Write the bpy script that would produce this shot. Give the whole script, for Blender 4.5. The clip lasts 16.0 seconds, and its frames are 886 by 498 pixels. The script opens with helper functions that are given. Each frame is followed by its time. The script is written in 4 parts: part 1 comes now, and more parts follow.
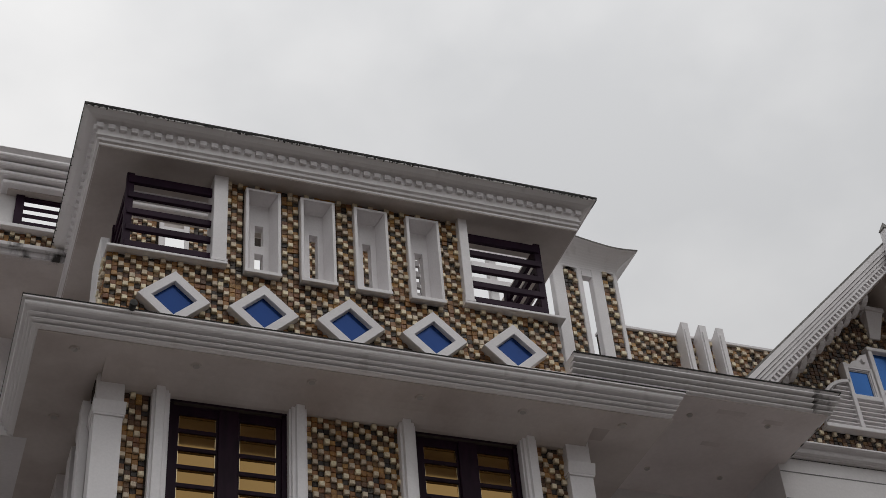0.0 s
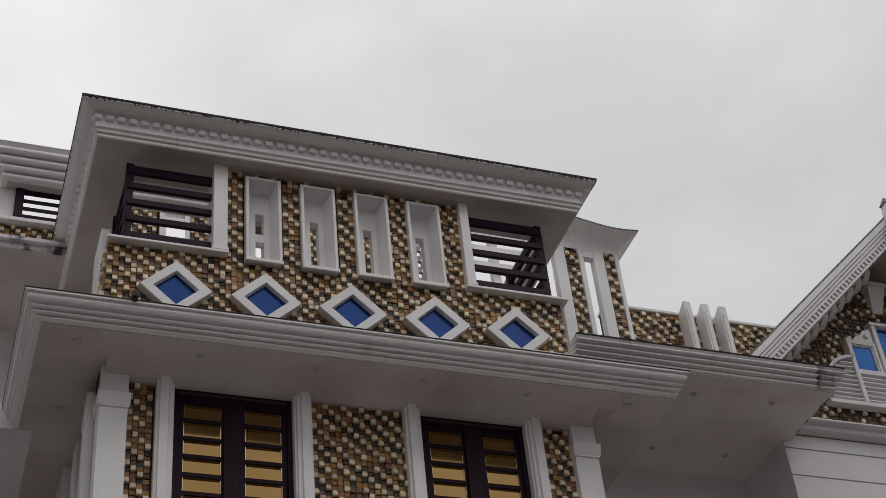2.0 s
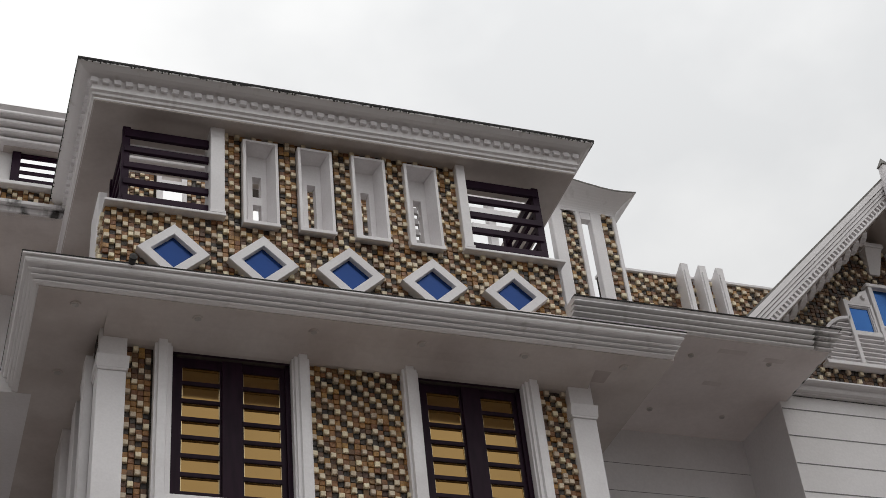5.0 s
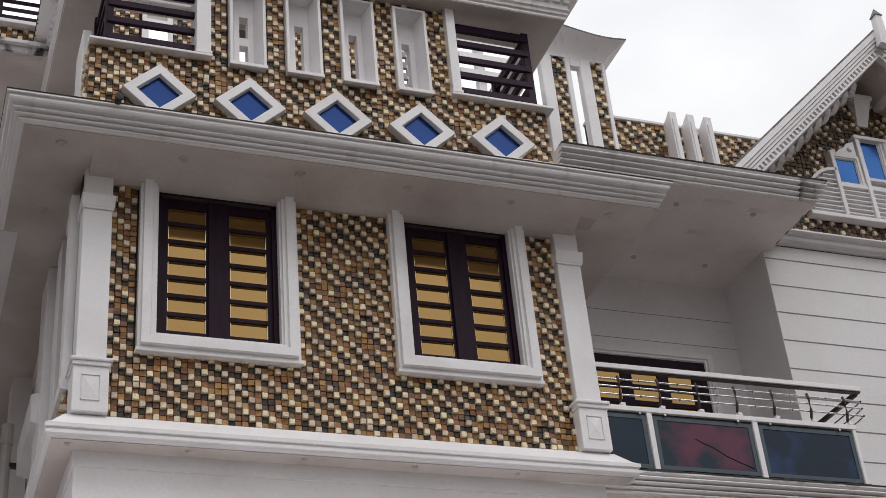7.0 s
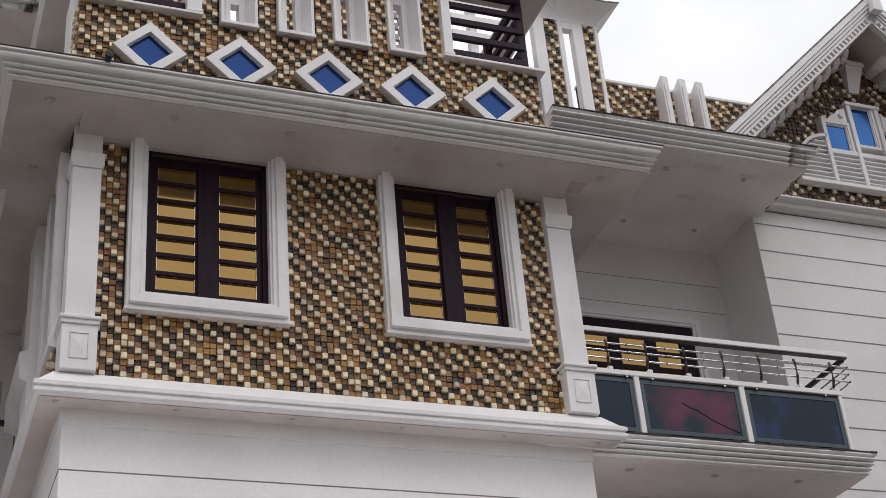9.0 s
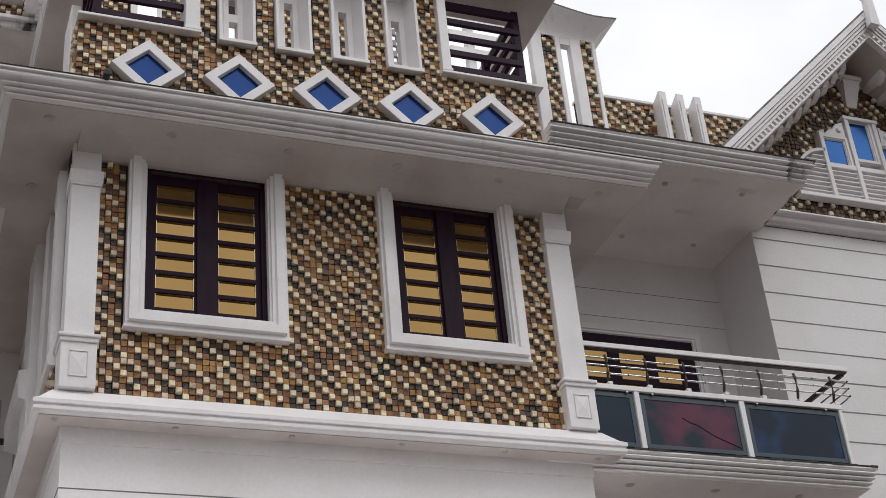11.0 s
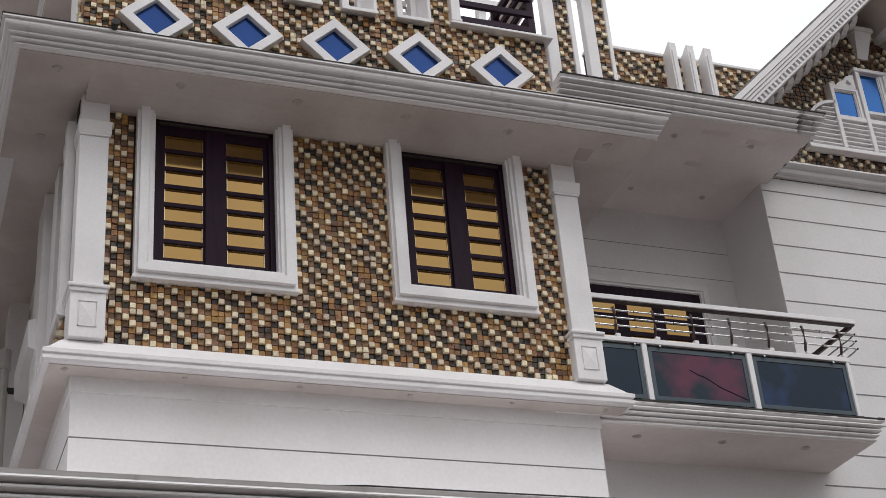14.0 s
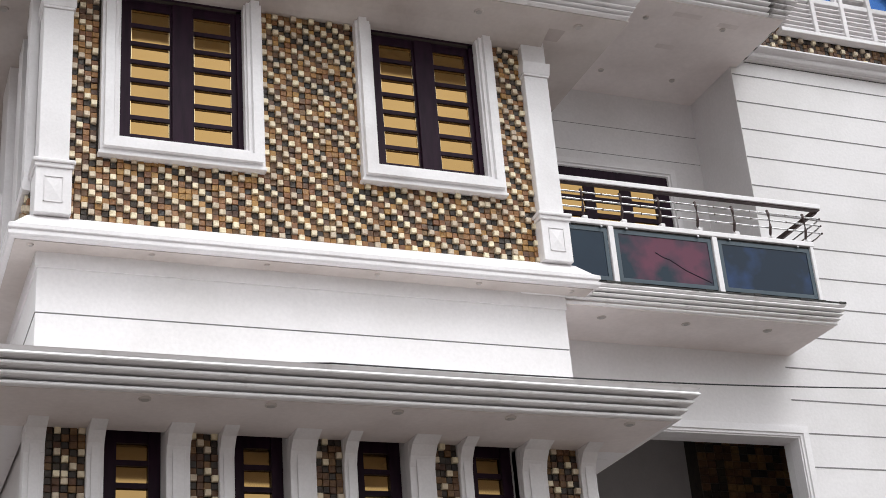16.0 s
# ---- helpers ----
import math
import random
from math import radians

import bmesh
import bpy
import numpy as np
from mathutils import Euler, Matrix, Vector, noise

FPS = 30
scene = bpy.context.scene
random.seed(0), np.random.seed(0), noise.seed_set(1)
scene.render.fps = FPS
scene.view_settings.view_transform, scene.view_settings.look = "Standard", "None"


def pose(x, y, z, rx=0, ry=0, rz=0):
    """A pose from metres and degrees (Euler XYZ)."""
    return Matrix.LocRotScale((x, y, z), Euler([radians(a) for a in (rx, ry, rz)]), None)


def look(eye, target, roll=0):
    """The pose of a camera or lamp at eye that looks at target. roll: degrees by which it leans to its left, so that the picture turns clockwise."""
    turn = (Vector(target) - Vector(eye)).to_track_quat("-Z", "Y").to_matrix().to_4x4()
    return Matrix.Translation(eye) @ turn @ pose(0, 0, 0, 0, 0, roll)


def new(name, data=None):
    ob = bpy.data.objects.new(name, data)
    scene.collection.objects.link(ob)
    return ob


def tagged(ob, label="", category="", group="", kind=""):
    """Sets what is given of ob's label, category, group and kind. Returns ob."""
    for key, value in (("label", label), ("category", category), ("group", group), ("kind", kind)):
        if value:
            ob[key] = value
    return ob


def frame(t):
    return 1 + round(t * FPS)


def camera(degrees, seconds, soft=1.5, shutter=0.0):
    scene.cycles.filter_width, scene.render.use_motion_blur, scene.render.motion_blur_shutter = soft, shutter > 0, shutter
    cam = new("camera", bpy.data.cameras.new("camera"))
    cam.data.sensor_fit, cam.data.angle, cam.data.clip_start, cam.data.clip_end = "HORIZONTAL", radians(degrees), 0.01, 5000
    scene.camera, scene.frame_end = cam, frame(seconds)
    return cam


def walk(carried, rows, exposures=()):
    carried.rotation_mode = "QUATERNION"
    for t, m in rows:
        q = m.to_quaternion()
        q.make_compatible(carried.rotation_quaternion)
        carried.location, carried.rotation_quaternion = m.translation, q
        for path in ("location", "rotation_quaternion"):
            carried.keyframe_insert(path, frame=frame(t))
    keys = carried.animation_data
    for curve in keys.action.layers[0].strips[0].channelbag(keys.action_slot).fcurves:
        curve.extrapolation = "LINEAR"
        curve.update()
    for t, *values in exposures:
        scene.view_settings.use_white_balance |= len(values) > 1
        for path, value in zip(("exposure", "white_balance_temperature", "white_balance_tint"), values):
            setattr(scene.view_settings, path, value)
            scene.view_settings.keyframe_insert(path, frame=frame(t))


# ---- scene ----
# The house front lies along x, the street side is towards -y. Plan numbers are parts of
# U, the distance from the camera to the bay's front wall; heights count from the eye.
U, EYE = 9.5, 1.6
cam = camera(32.96, 16.0, soft=0.7)
ROWS = [
    (0.0, 130.21, 4.12, -19.35),
    (0.5, 130.60, 4.42, -19.01),
    (1.0, 130.08, 4.93, -18.91),
    (1.5, 129.94, 5.02, -18.71),
    (2.0, 129.67, 5.03, -18.53),
    (2.5, 129.78, 5.12, -18.41),
    (3.0, 129.69, 5.13, -18.28),
    (5.3, 127.49, 5.27, -18.62),
    (5.5, 126.68, 5.31, -18.97),
    (6.0, 125.20, 5.04, -19.20),
    (6.5, 123.83, 4.75, -19.12),
    (7.0, 122.23, 4.77, -19.45),
    (7.5, 121.17, 4.59, -19.82),
    (8.0, 120.68, 4.27, -20.01),
    (10.5, 121.12, 4.82, -20.29),
    (11.0, 121.35, 4.71, -20.00),
    (11.5, 121.35, 4.36, -19.72),
    (12.0, 121.18, 4.05, -19.82),
    (12.5, 121.09, 3.98, -20.01),
    (13.0, 120.60, 4.04, -20.08),
    (13.5, 120.02, 4.08, -19.81),
    (14.0, 119.51, 4.40, -19.81),
    (14.5, 118.57, 4.65, -20.07),
    (15.0, 116.67, 4.82, -20.69),
    (15.5, 115.30, 4.44, -21.03),
    (16.0, 114.82, 4.33, -21.23),
]
EXPOSURES = [(0.0, -0.82, 6450, 10), (3.0, -0.80, 6450, 10), (5.5, -0.40, 6480, 9), (6.0, -0.36, 6450, 9), (6.5, -0.20, 6420, 10), (8.0, -0.17, 6400, 11),
             (11.0, -0.14, 6380, 10), (14.0, -0.07, 6350, 10), (14.5, 0.14, 6350, 10), (15.0, 0.47, 6330, 10), (15.5, 0.57, 6300, 10), (16.0, 0.63, 6300, 9)]
walk(cam, [(t, pose(0, 0, EYE, rx, ry, rz)) for t, rx, ry, rz in ROWS], EXPOSURES)

# ---- world and sun ----
world = bpy.data.worlds.new("overcast_sky")
scene.world = world
world.use_nodes = True
wn, wl = world.node_tree.nodes, world.node_tree.links
wn.clear()
w_out = wn.new("ShaderNodeOutputWorld")
w_bg = wn.new("ShaderNodeBackground")
w_sky = wn.new("ShaderNodeTexSky")
w_sky.sky_type = "NISHITA"
w_sky.sun_disc = False
w_sky.sun_elevation, w_sky.sun_rotation = radians(55), radians(148)
w_hsv = wn.new("ShaderNodeHueSaturation")
w_hsv.inputs["Saturation"].default_value = 0.05
w_co = wn.new("ShaderNodeTexCoord")
w_map = wn.new("ShaderNodeMapping")
w_map.inputs["Scale"].default_value = (1.0, 1.0, 1.6)
w_noise = wn.new("ShaderNodeTexNoise")
w_noise.inputs["Scale"].default_value = 2.6
w_noise.inputs["Detail"].default_value = 6.0
w_noise.inputs["Roughness"].default_value = 0.5
w_ramp = wn.new("ShaderNodeValToRGB")
w_ramp.color_ramp.elements[0].position, w_ramp.color_ramp.elements[0].color = 0.36, (0.82, 0.825, 0.835, 1)
w_ramp.color_ramp.elements[1].position, w_ramp.color_ramp.elements[1].color = 0.64, (1.12, 1.11, 1.10, 1)
w_mix = wn.new("ShaderNodeMix")
w_mix.data_type = "RGBA"
w_mix.inputs["Factor"].default_value = 0.93
w_mul = wn.new("ShaderNodeMix")
w_mul.data_type, w_mul.blend_type = "RGBA", "MULTIPLY"
w_mul.inputs["Factor"].default_value = 1.0
w_sep = wn.new("ShaderNodeSeparateXYZ")
wl.new(w_co.outputs["Generated"], w_sep.inputs["Vector"])
w_grad = wn.new("ShaderNodeMapRange")      # overcast sky: far brighter overhead than at the horizon
w_grad.inputs["From Min"].default_value, w_grad.inputs["From Max"].default_value = 0.0, 1.0
w_grad.inputs["To Min"].default_value, w_grad.inputs["To Max"].default_value = 2.2, 12.2
wl.new(w_sep.outputs["Z"], w_grad.inputs["Value"])
wl.new(w_grad.outputs["Result"], w_mul.inputs[7])
wl.new(w_co.outputs["Generated"], w_map.inputs["Vector"])
wl.new(w_map.outputs["Vector"], w_noise.inputs["Vector"])
wl.new(w_noise.outputs["Fac"], w_ramp.inputs["Fac"])
wl.new(w_ramp.outputs["Color"], w_mul.inputs[6])
wl.new(w_sky.outputs["Color"], w_hsv.inputs["Color"])
wl.new(w_hsv.outputs["Color"], w_mix.inputs[6])
wl.new(w_mul.outputs[2], w_mix.inputs[7])
wl.new(w_mix.outputs[2], w_bg.inputs["Color"])
w_bg.inputs["Strength"].default_value = 0.153
wl.new(w_bg.outputs["Background"], w_out.inputs["Surface"])

sun = new("sun", bpy.data.lights.new("sun", "SUN"))
sun.data.energy, sun.data.angle, sun.data.color = 0.9, radians(26), (1.0, 0.98, 0.95)
sun.matrix_world = look((9, -14.7, 25), (0, 0, 0))


# ---- materials ----
def rgba(c):
    return (c[0], c[1], c[2], 1.0)


def material(name, base, dark=None, rough=0.6, metal=0.0, scale=3.0, grain=60.0, bump=0.1, spread=(0.4, 0.75),
             per_piece=0.0, coat=0.0, stretch=(1, 1, 1), spec=0.5):
    """Paint, stone or wood: a base colour, worn towards a second one in patches, with fine grain and relief."""
    m = bpy.data.materials.new(name)
    m.use_nodes = True
    n, l = m.node_tree.nodes, m.node_tree.links
    bsdf = n["Principled BSDF"]
    bsdf.inputs["Metallic"].default_value = metal
    bsdf.inputs["Coat Weight"].default_value = coat
    bsdf.inputs["Specular IOR Level"].default_value = spec
    geo = n.new("ShaderNodeNewGeometry")
    mp = n.new("ShaderNodeMapping")
    mp.inputs["Scale"].default_value = stretch
    l.new(geo.outputs["Position"], mp.inputs["Vector"])
    big, fine = n.new("ShaderNodeTexNoise"), n.new("ShaderNodeTexNoise")
    big.inputs["Scale"].default_value, big.inputs["Detail"].default_value = scale, 7.0
    fine.inputs["Scale"].default_value, fine.inputs["Detail"].default_value = grain, 4.0
    for x in (big, fine):
        l.new(mp.outputs["Vector"], x.inputs["Vector"])
    ramp = n.new("ShaderNodeMapRange")
    ramp.inputs["From Min"].default_value, ramp.inputs["From Max"].default_value = spread
    l.new(big.outputs["Fac"], ramp.inputs["Value"])
    mix = n.new("ShaderNodeMix")
    mix.data_type = "RGBA"
    mix.inputs[6].default_value = rgba(base)
    mix.inputs[7].default_value = rgba(dark or [c * 0.85 for c in base])
    l.new(ramp.outputs["Result"], mix.inputs["Factor"])
    tone = n.new("ShaderNodeHueSaturation")
    l.new(mix.outputs[2], tone.inputs["Color"])
    val = n.new("ShaderNodeMapRange")
    val.inputs["To Min"].default_value, val.inputs["To Max"].default_value = 0.92, 1.08
    l.new(fine.outputs["Fac"], val.inputs["Value"])
    if per_piece:
        info = n.new("ShaderNodeObjectInfo")
        add = n.new("ShaderNodeMath")
        add.operation = "ADD"
        l.new(info.outputs["Random"], add.inputs[0])
        l.new(geo.outputs["Random Per Island"], add.inputs[1])
        frac = n.new("ShaderNodeMath")
        frac.operation = "FRACT"
        l.new(add.outputs[0], frac.inputs[0])
        pr = n.new("ShaderNodeMapRange")
        pr.inputs["To Min"].default_value, pr.inputs["To Max"].default_value = 1 - per_piece, 1 + per_piece * 0.6
        l.new(frac.outputs[0], pr.inputs["Value"])
        mul = n.new("ShaderNodeMath")
        mul.operation = "MULTIPLY"
        l.new(pr.outputs["Result"], mul.inputs[0])
        l.new(val.outputs["Result"], mul.inputs[1])
        l.new(mul.outputs[0], tone.inputs["Value"])
        hue = n.new("ShaderNodeMapRange")
        hue.inputs["To Min"].default_value, hue.inputs["To Max"].default_value = 0.485, 0.515
        l.new(frac.outputs[0], hue.inputs["Value"])
        l.new(hue.outputs["Result"], tone.inputs["Hue"])
    else:
        l.new(val.outputs["Result"], tone.inputs["Value"])
    l.new(tone.outputs["Color"], bsdf.inputs["Base Color"])
    rr = n.new("ShaderNodeMapRange")
    rr.inputs["To Min"].default_value, rr.inputs["To Max"].default_value = max(rough - 0.1, 0.0), min(rough + 0.1, 1.0)
    l.new(big.outputs["Fac"], rr.inputs["Value"])
    l.new(rr.outputs["Result"], bsdf.inputs["Roughness"])
    if bump:
        bp = n.new("ShaderNodeBump")
        bp.inputs["Strength"].default_value, bp.inputs["Distance"].default_value = bump, 0.01
        l.new(fine.outputs["Fac"], bp.inputs["Height"])
        l.new(bp.outputs["Normal"], bsdf.inputs["Normal"])
    return m


WHITE = material("white_paint", (0.765, 0.74, 0.745), (0.68, 0.655, 0.65), rough=0.55, scale=1.3, grain=35, bump=0.12)
TRIM = material("white_trim_paint", (0.82, 0.795, 0.805), (0.72, 0.69, 0.695), rough=0.45, scale=2.5, grain=50, bump=0.08)
CORNICE = material("weathered_white_cornice_paint", (0.83, 0.805, 0.81), (0.50, 0.47, 0.455), rough=0.5, scale=1.6, grain=50, bump=0.1, stretch=(5, 5, 0.8), spread=(0.60, 0.90))
STAINED = material("mildew_streaked_trim", (0.70, 0.675, 0.68), (0.05, 0.046, 0.043), rough=0.75, scale=1.6, grain=60, bump=0.2, stretch=(5, 5, 2), spread=(0.50, 0.66))
# part of the undersides' shade is put into this darker tone
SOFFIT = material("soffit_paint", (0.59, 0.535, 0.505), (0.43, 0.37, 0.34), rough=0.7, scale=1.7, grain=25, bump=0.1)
# same soffits where they catch more bounce: that light is put into the colour
SOFFIT_LIT = material("pinkish_soffit_paint_lightened", (0.80, 0.735, 0.715), (0.68, 0.61, 0.585), rough=0.7, scale=1.7, grain=25, bump=0.1)
MILDEW = material("mildewed_edge", (0.022, 0.021, 0.020), (0.075, 0.072, 0.068), rough=0.9, scale=14, grain=70, bump=0.5)
WOOD = material("dark_stained_wood", (0.022, 0.0075, 0.018), (0.012, 0.0045, 0.011), rough=0.42, scale=4, grain=60, bump=0.1, stretch=(6, 6, 1), spec=0.12)
PLUM = material("plum_painted_metal", (0.026, 0.009, 0.024), (0.017, 0.007, 0.017), rough=0.5, scale=4, grain=70, bump=0.05, spec=0.12)
GROOVE = material("shadow_joint", (0.22, 0.21, 0.21), (0.17, 0.16, 0.16), rough=0.9, scale=6)
GOLD = material("gold_reflective_glass", (0.335, 0.212, 0.083), (0.305, 0.190, 0.073), rough=0.05, metal=1.0, scale=1.5, grain=6, bump=0.0)
BLUE = material("blue_reflective_glass", (0.013, 0.055, 0.22), (0.010, 0.044, 0.175), rough=0.16, metal=0.55, scale=2.0, grain=6, bump=0.0)
# dormer panes: more of the sky's reflection is put into a lighter blue
BLUE_SKYLIT = material("blue_glass_lightened_for_sky", (0.030, 0.125, 0.37), (0.020, 0.085, 0.28), rough=0.12, metal=0.7, scale=1.6, grain=6, bump=0.0)
STEEL = material("brushed_steel", (0.62, 0.62, 0.63), (0.45, 0.44, 0.44), rough=0.25, metal=1.0, scale=8, grain=120, bump=0.03)
BRONZE = material("brown_anodised_metal", (0.060, 0.036, 0.034), (0.038, 0.024, 0.024), rough=0.45, metal=0.4, scale=8)
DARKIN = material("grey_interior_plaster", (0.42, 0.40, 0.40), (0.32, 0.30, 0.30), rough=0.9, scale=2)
CREAM_T = material("cream_stone_tile", (0.77, 0.655, 0.48), (0.52, 0.39, 0.24), rough=0.5, scale=30, grain=160, bump=0.3, per_piece=0.30, spread=(0.5, 0.8))
OCHRE_T = material("ochre_stone_tile", (0.35, 0.165, 0.050), (0.20, 0.092, 0.030), rough=0.5, scale=30, grain=160, bump=0.35, per_piece=0.42)
BROWN_T = material("brown_stone_tile", (0.17, 0.082, 0.034), (0.09, 0.044, 0.020), rough=0.5, scale=30, grain=160, bump=0.35, per_piece=0.55)
DARK_T = material("charcoal_stone_tile", (0.028, 0.019, 0.014), (0.055, 0.034, 0.021), rough=0.45, scale=30, grain=160, bump=0.3, per_piece=0.5)
GROUT = material("dark_grout", (0.040, 0.029, 0.022), (0.024, 0.019, 0.016), rough=0.95, scale=20, grain=120, bump=0.3)
EARTH = material("red_earth_street", (0.088, 0.074, 0.064), (0.060, 0.052, 0.046), rough=0.9, scale=0.8, grain=20, bump=0.3)
MILDEW_L = material("weathered_grey_edge", (0.14, 0.135, 0.125), (0.32, 0.31, 0.29), rough=0.9, scale=9, grain=70, bump=0.4)
SOFFIT_D = material("patched_soffit_paint", (0.46, 0.40, 0.375), (0.40, 0.335, 0.31), rough=0.7, scale=3, grain=25, bump=0.1)
SOFFIT_RD = material("stained_pinkish_soffit_paint", (0.70, 0.63, 0.605), (0.62, 0.55, 0.525), rough=0.7, scale=3, grain=25, bump=0.1)
ETCH = material("etched_glass", (0.050, 0.075, 0.095), (0.036, 0.058, 0.078), rough=0.3, scale=6, bump=0.0)
CABLE = material("black_rubber", (0.015, 0.015, 0.015), rough=0.6)
LAMP = material("frosted_lamp_lens", (0.45, 0.42, 0.40), (0.36, 0.33, 0.31), rough=0.3)
PRINT = material("smoked_blue_glass", (0.006, 0.018, 0.036), (0.013, 0.032, 0.056), rough=0.14, scale=1.6, grain=4, bump=0.0, spec=0.3)
BLUEPRINT = material("smoked_glass_with_blue_print", (0.006, 0.017, 0.036), (0.022, 0.055, 0.16), rough=0.14, scale=3.0, grain=4, bump=0.0, spec=0.3, spread=(0.5, 0.75))
PINK = material("smoked_glass_with_pink_print", (0.010, 0.024, 0.040), (0.115, 0.034, 0.062), rough=0.14, scale=3.6, grain=4, bump=0.0, spec=0.3, spread=(0.40, 0.62))


# ---- building blocks ----
def W(x, y, z):
    return Vector((x * U, y * U, EYE + z * U))


def finish(name, bm, mat, smooth=False):
    me = bpy.data.meshes.new(name)
    bmesh.ops.recalc_face_normals(bm, faces=bm.faces)
    bm.to_mesh(me)
    bm.free()
    for mm in (mat if isinstance(mat, (list, tuple)) else [mat]):
        me.materials.append(mm)
    if smooth:
        for p in me.polygons:
            p.use_smooth = True
    return new(name, me)


def under(ob, parent):
    ob.parent = parent
    ob.matrix_parent_inverse = parent.matrix_world.inverted()
    return ob


def part(name, bm, mat, parent, label="", smooth=False):
    ob = finish(name, bm, mat, smooth)
    if label:
        ob["label"] = label
    return under(ob, parent)


def thing(name, label, category, at, group="", kind=""):
    ob = new(name)
    ob.location = at
    ob.matrix_world = Matrix.Translation(at)
    ob.empty_display_size = 0.1
    return tagged(ob, label, category, group, kind)


def structure(name, bm, mat, label, category):
    return tagged(finish(name, bm, mat), label, category, kind="structure")


def add_box(bm, x0, x1, y0, y1, z0, z1, bevel=0.0):
    """A box in plan numbers; bevel in metres."""
    a, b = W(x0, y0, z0), W(x1, y1, z1)
    r = bmesh.ops.create_cube(bm, size=1.0, matrix=Matrix.Translation((a + b) / 2) @ Matrix.Diagonal((*(abs(c) for c in (b - a)), 1)))
    if bevel:
        es = list({e for v in r["verts"] for e in v.link_edges})
        bmesh.ops.bevel(bm, geom=es, offset=bevel, segments=2, affect="EDGES", profile=0.5)
    return bm


def box(*a, bevel=0.0):
    return add_box(bmesh.new(), *a, bevel=bevel)


def add_prism(bm, pts, axis, lo, hi):
    """A solid of constant section: pts are the section's two other coordinates in axis order, in plan numbers."""
    def at(p, c):
        v = list(p)
        v.insert("xyz".index(axis), c)
        return W(*v)
    n = len(pts)
    a = [bm.verts.new(at(p, lo)) for p in pts]
    b = [bm.verts.new(at(p, hi)) for p in pts]
    bm.faces.new(a)
    bm.faces.new(b[::-1])
    for i in range(n):
        bm.faces.new((a[i], b[i], b[(i + 1) % n], a[(i + 1) % n]))
    return bm


def prism(pts, axis, lo, hi):
    return add_prism(bmesh.new(), pts, axis, lo, hi)


def wall_bm(x0, x1, y0, y1, z0, z1, holes=()):
    """A wall along x with rectangular holes (x0, x1, z0, z1) right through it."""
    bm = bmesh.new()
    xs = sorted({x0, x1, *(h[0] for h in holes), *(h[1] for h in holes)})
    zs = sorted({z0, z1, *(h[2] for h in holes), *(h[3] for h in holes)})
    for i in range(len(xs) - 1):
        run = None
        for j in range(len(zs) - 1):
            cx, cz = (xs[i] + xs[i + 1]) / 2, (zs[j] + zs[j + 1]) / 2
            solid = not any(h[0] < cx < h[1] and h[2] < cz < h[3] for h in holes)
            if solid and run is None:
                run = zs[j]
            if run is not None and (not solid or j == len(zs) - 2):
                add_box(bm, xs[i], xs[i + 1], y0, y1, run, zs[j + 1] if solid else zs[j])
                run = None
    return bm


def sweep(profile, xl, xr, yf, yb, sides="lfr"):
    """A moulding run round the left, front and right of a block, mitred at the corners. profile: closed ring of (out, z)."""
    bm = bmesh.new()
    rings = []
    for o, z in profile:
        ring = []
        if "l" in sides:
            ring.append(W(xl - o, yb, z))
        ring.append(W(xl - (o if "l" in sides else 0), yf - o, z))
        ring.append(W(xr + (o if "r" in sides else 0), yf - o, z))
        if "r" in sides:
            ring.append(W(xr + o, yb, z))
        rings.append([bm.verts.new(p) for p in ring])
    k, n = len(rings), len(rings[0])
    for i in range(k):
        for j in range(n - 1):
            bm.faces.new((rings[i][j], rings[i][j + 1], rings[(i + 1) % k][j + 1], rings[(i + 1) % k][j]))
    bm.faces.new([r[0] for r in rings])
    bm.faces.new([r[-1] for r in rings][::-1])
    return bm


def ribs(o0, z0, o1, z1, count, gap=0.3):
    """The outer line of a ribbed fascia from its foot (o0, z0) to its top (o1, z1): rounded ribs with shadow gaps."""
    pts = []
    dz, do = (z1 - z0) / count, (o1 - o0) / count
    for i in range(count):
        a, z = o0 + do * (i + 1), z0 + dz * i
        back = o0 + do * i - 0.0045
        h = dz * (1 - gap)
        pts += [(a - 0.0016, z), (a - 0.0004, z + h * 0.14), (a, z + h * 0.36), (a - 0.0005, z + h * 0.62), (a - 0.0014, z + h * 0.84), (a - 0.0028, z + h)]
        if i < count - 1:
            pts += [(back, z + h * 1.02), (back, z + dz * 0.995)]
    return pts


def tube(points, r, seg=8):
    """A round bar through points (metres)."""
    bm = bmesh.new()
    prev = None
    for i, p in enumerate(points):
        p = Vector(p)
        d = (Vector(points[min(i + 1, len(points) - 1)]) - Vector(points[max(i - 1, 0)])).normalized()
        q = d.to_track_quat("Z", "Y")
        ring = [bm.verts.new(p + q @ Vector((r * math.cos(a), r * math.sin(a), 0))) for a in [2 * math.pi * k / seg for k in range(seg)]]
        if prev:
            for k in range(seg):
                bm.faces.new((prev[k], prev[(k + 1) % seg], ring[(k + 1) % seg], ring[k]))
        else:
            bm.faces.new(ring[::-1])
        prev = ring
    bm.faces.new(prev)
    return bm


# ---- ground ----
bm = bmesh.new()
bmesh.ops.create_grid(bm, x_segments=8, y_segments=8, size=1500)
structure("ground", bm, EARTH, "grey concrete street and yard ground", "ground")

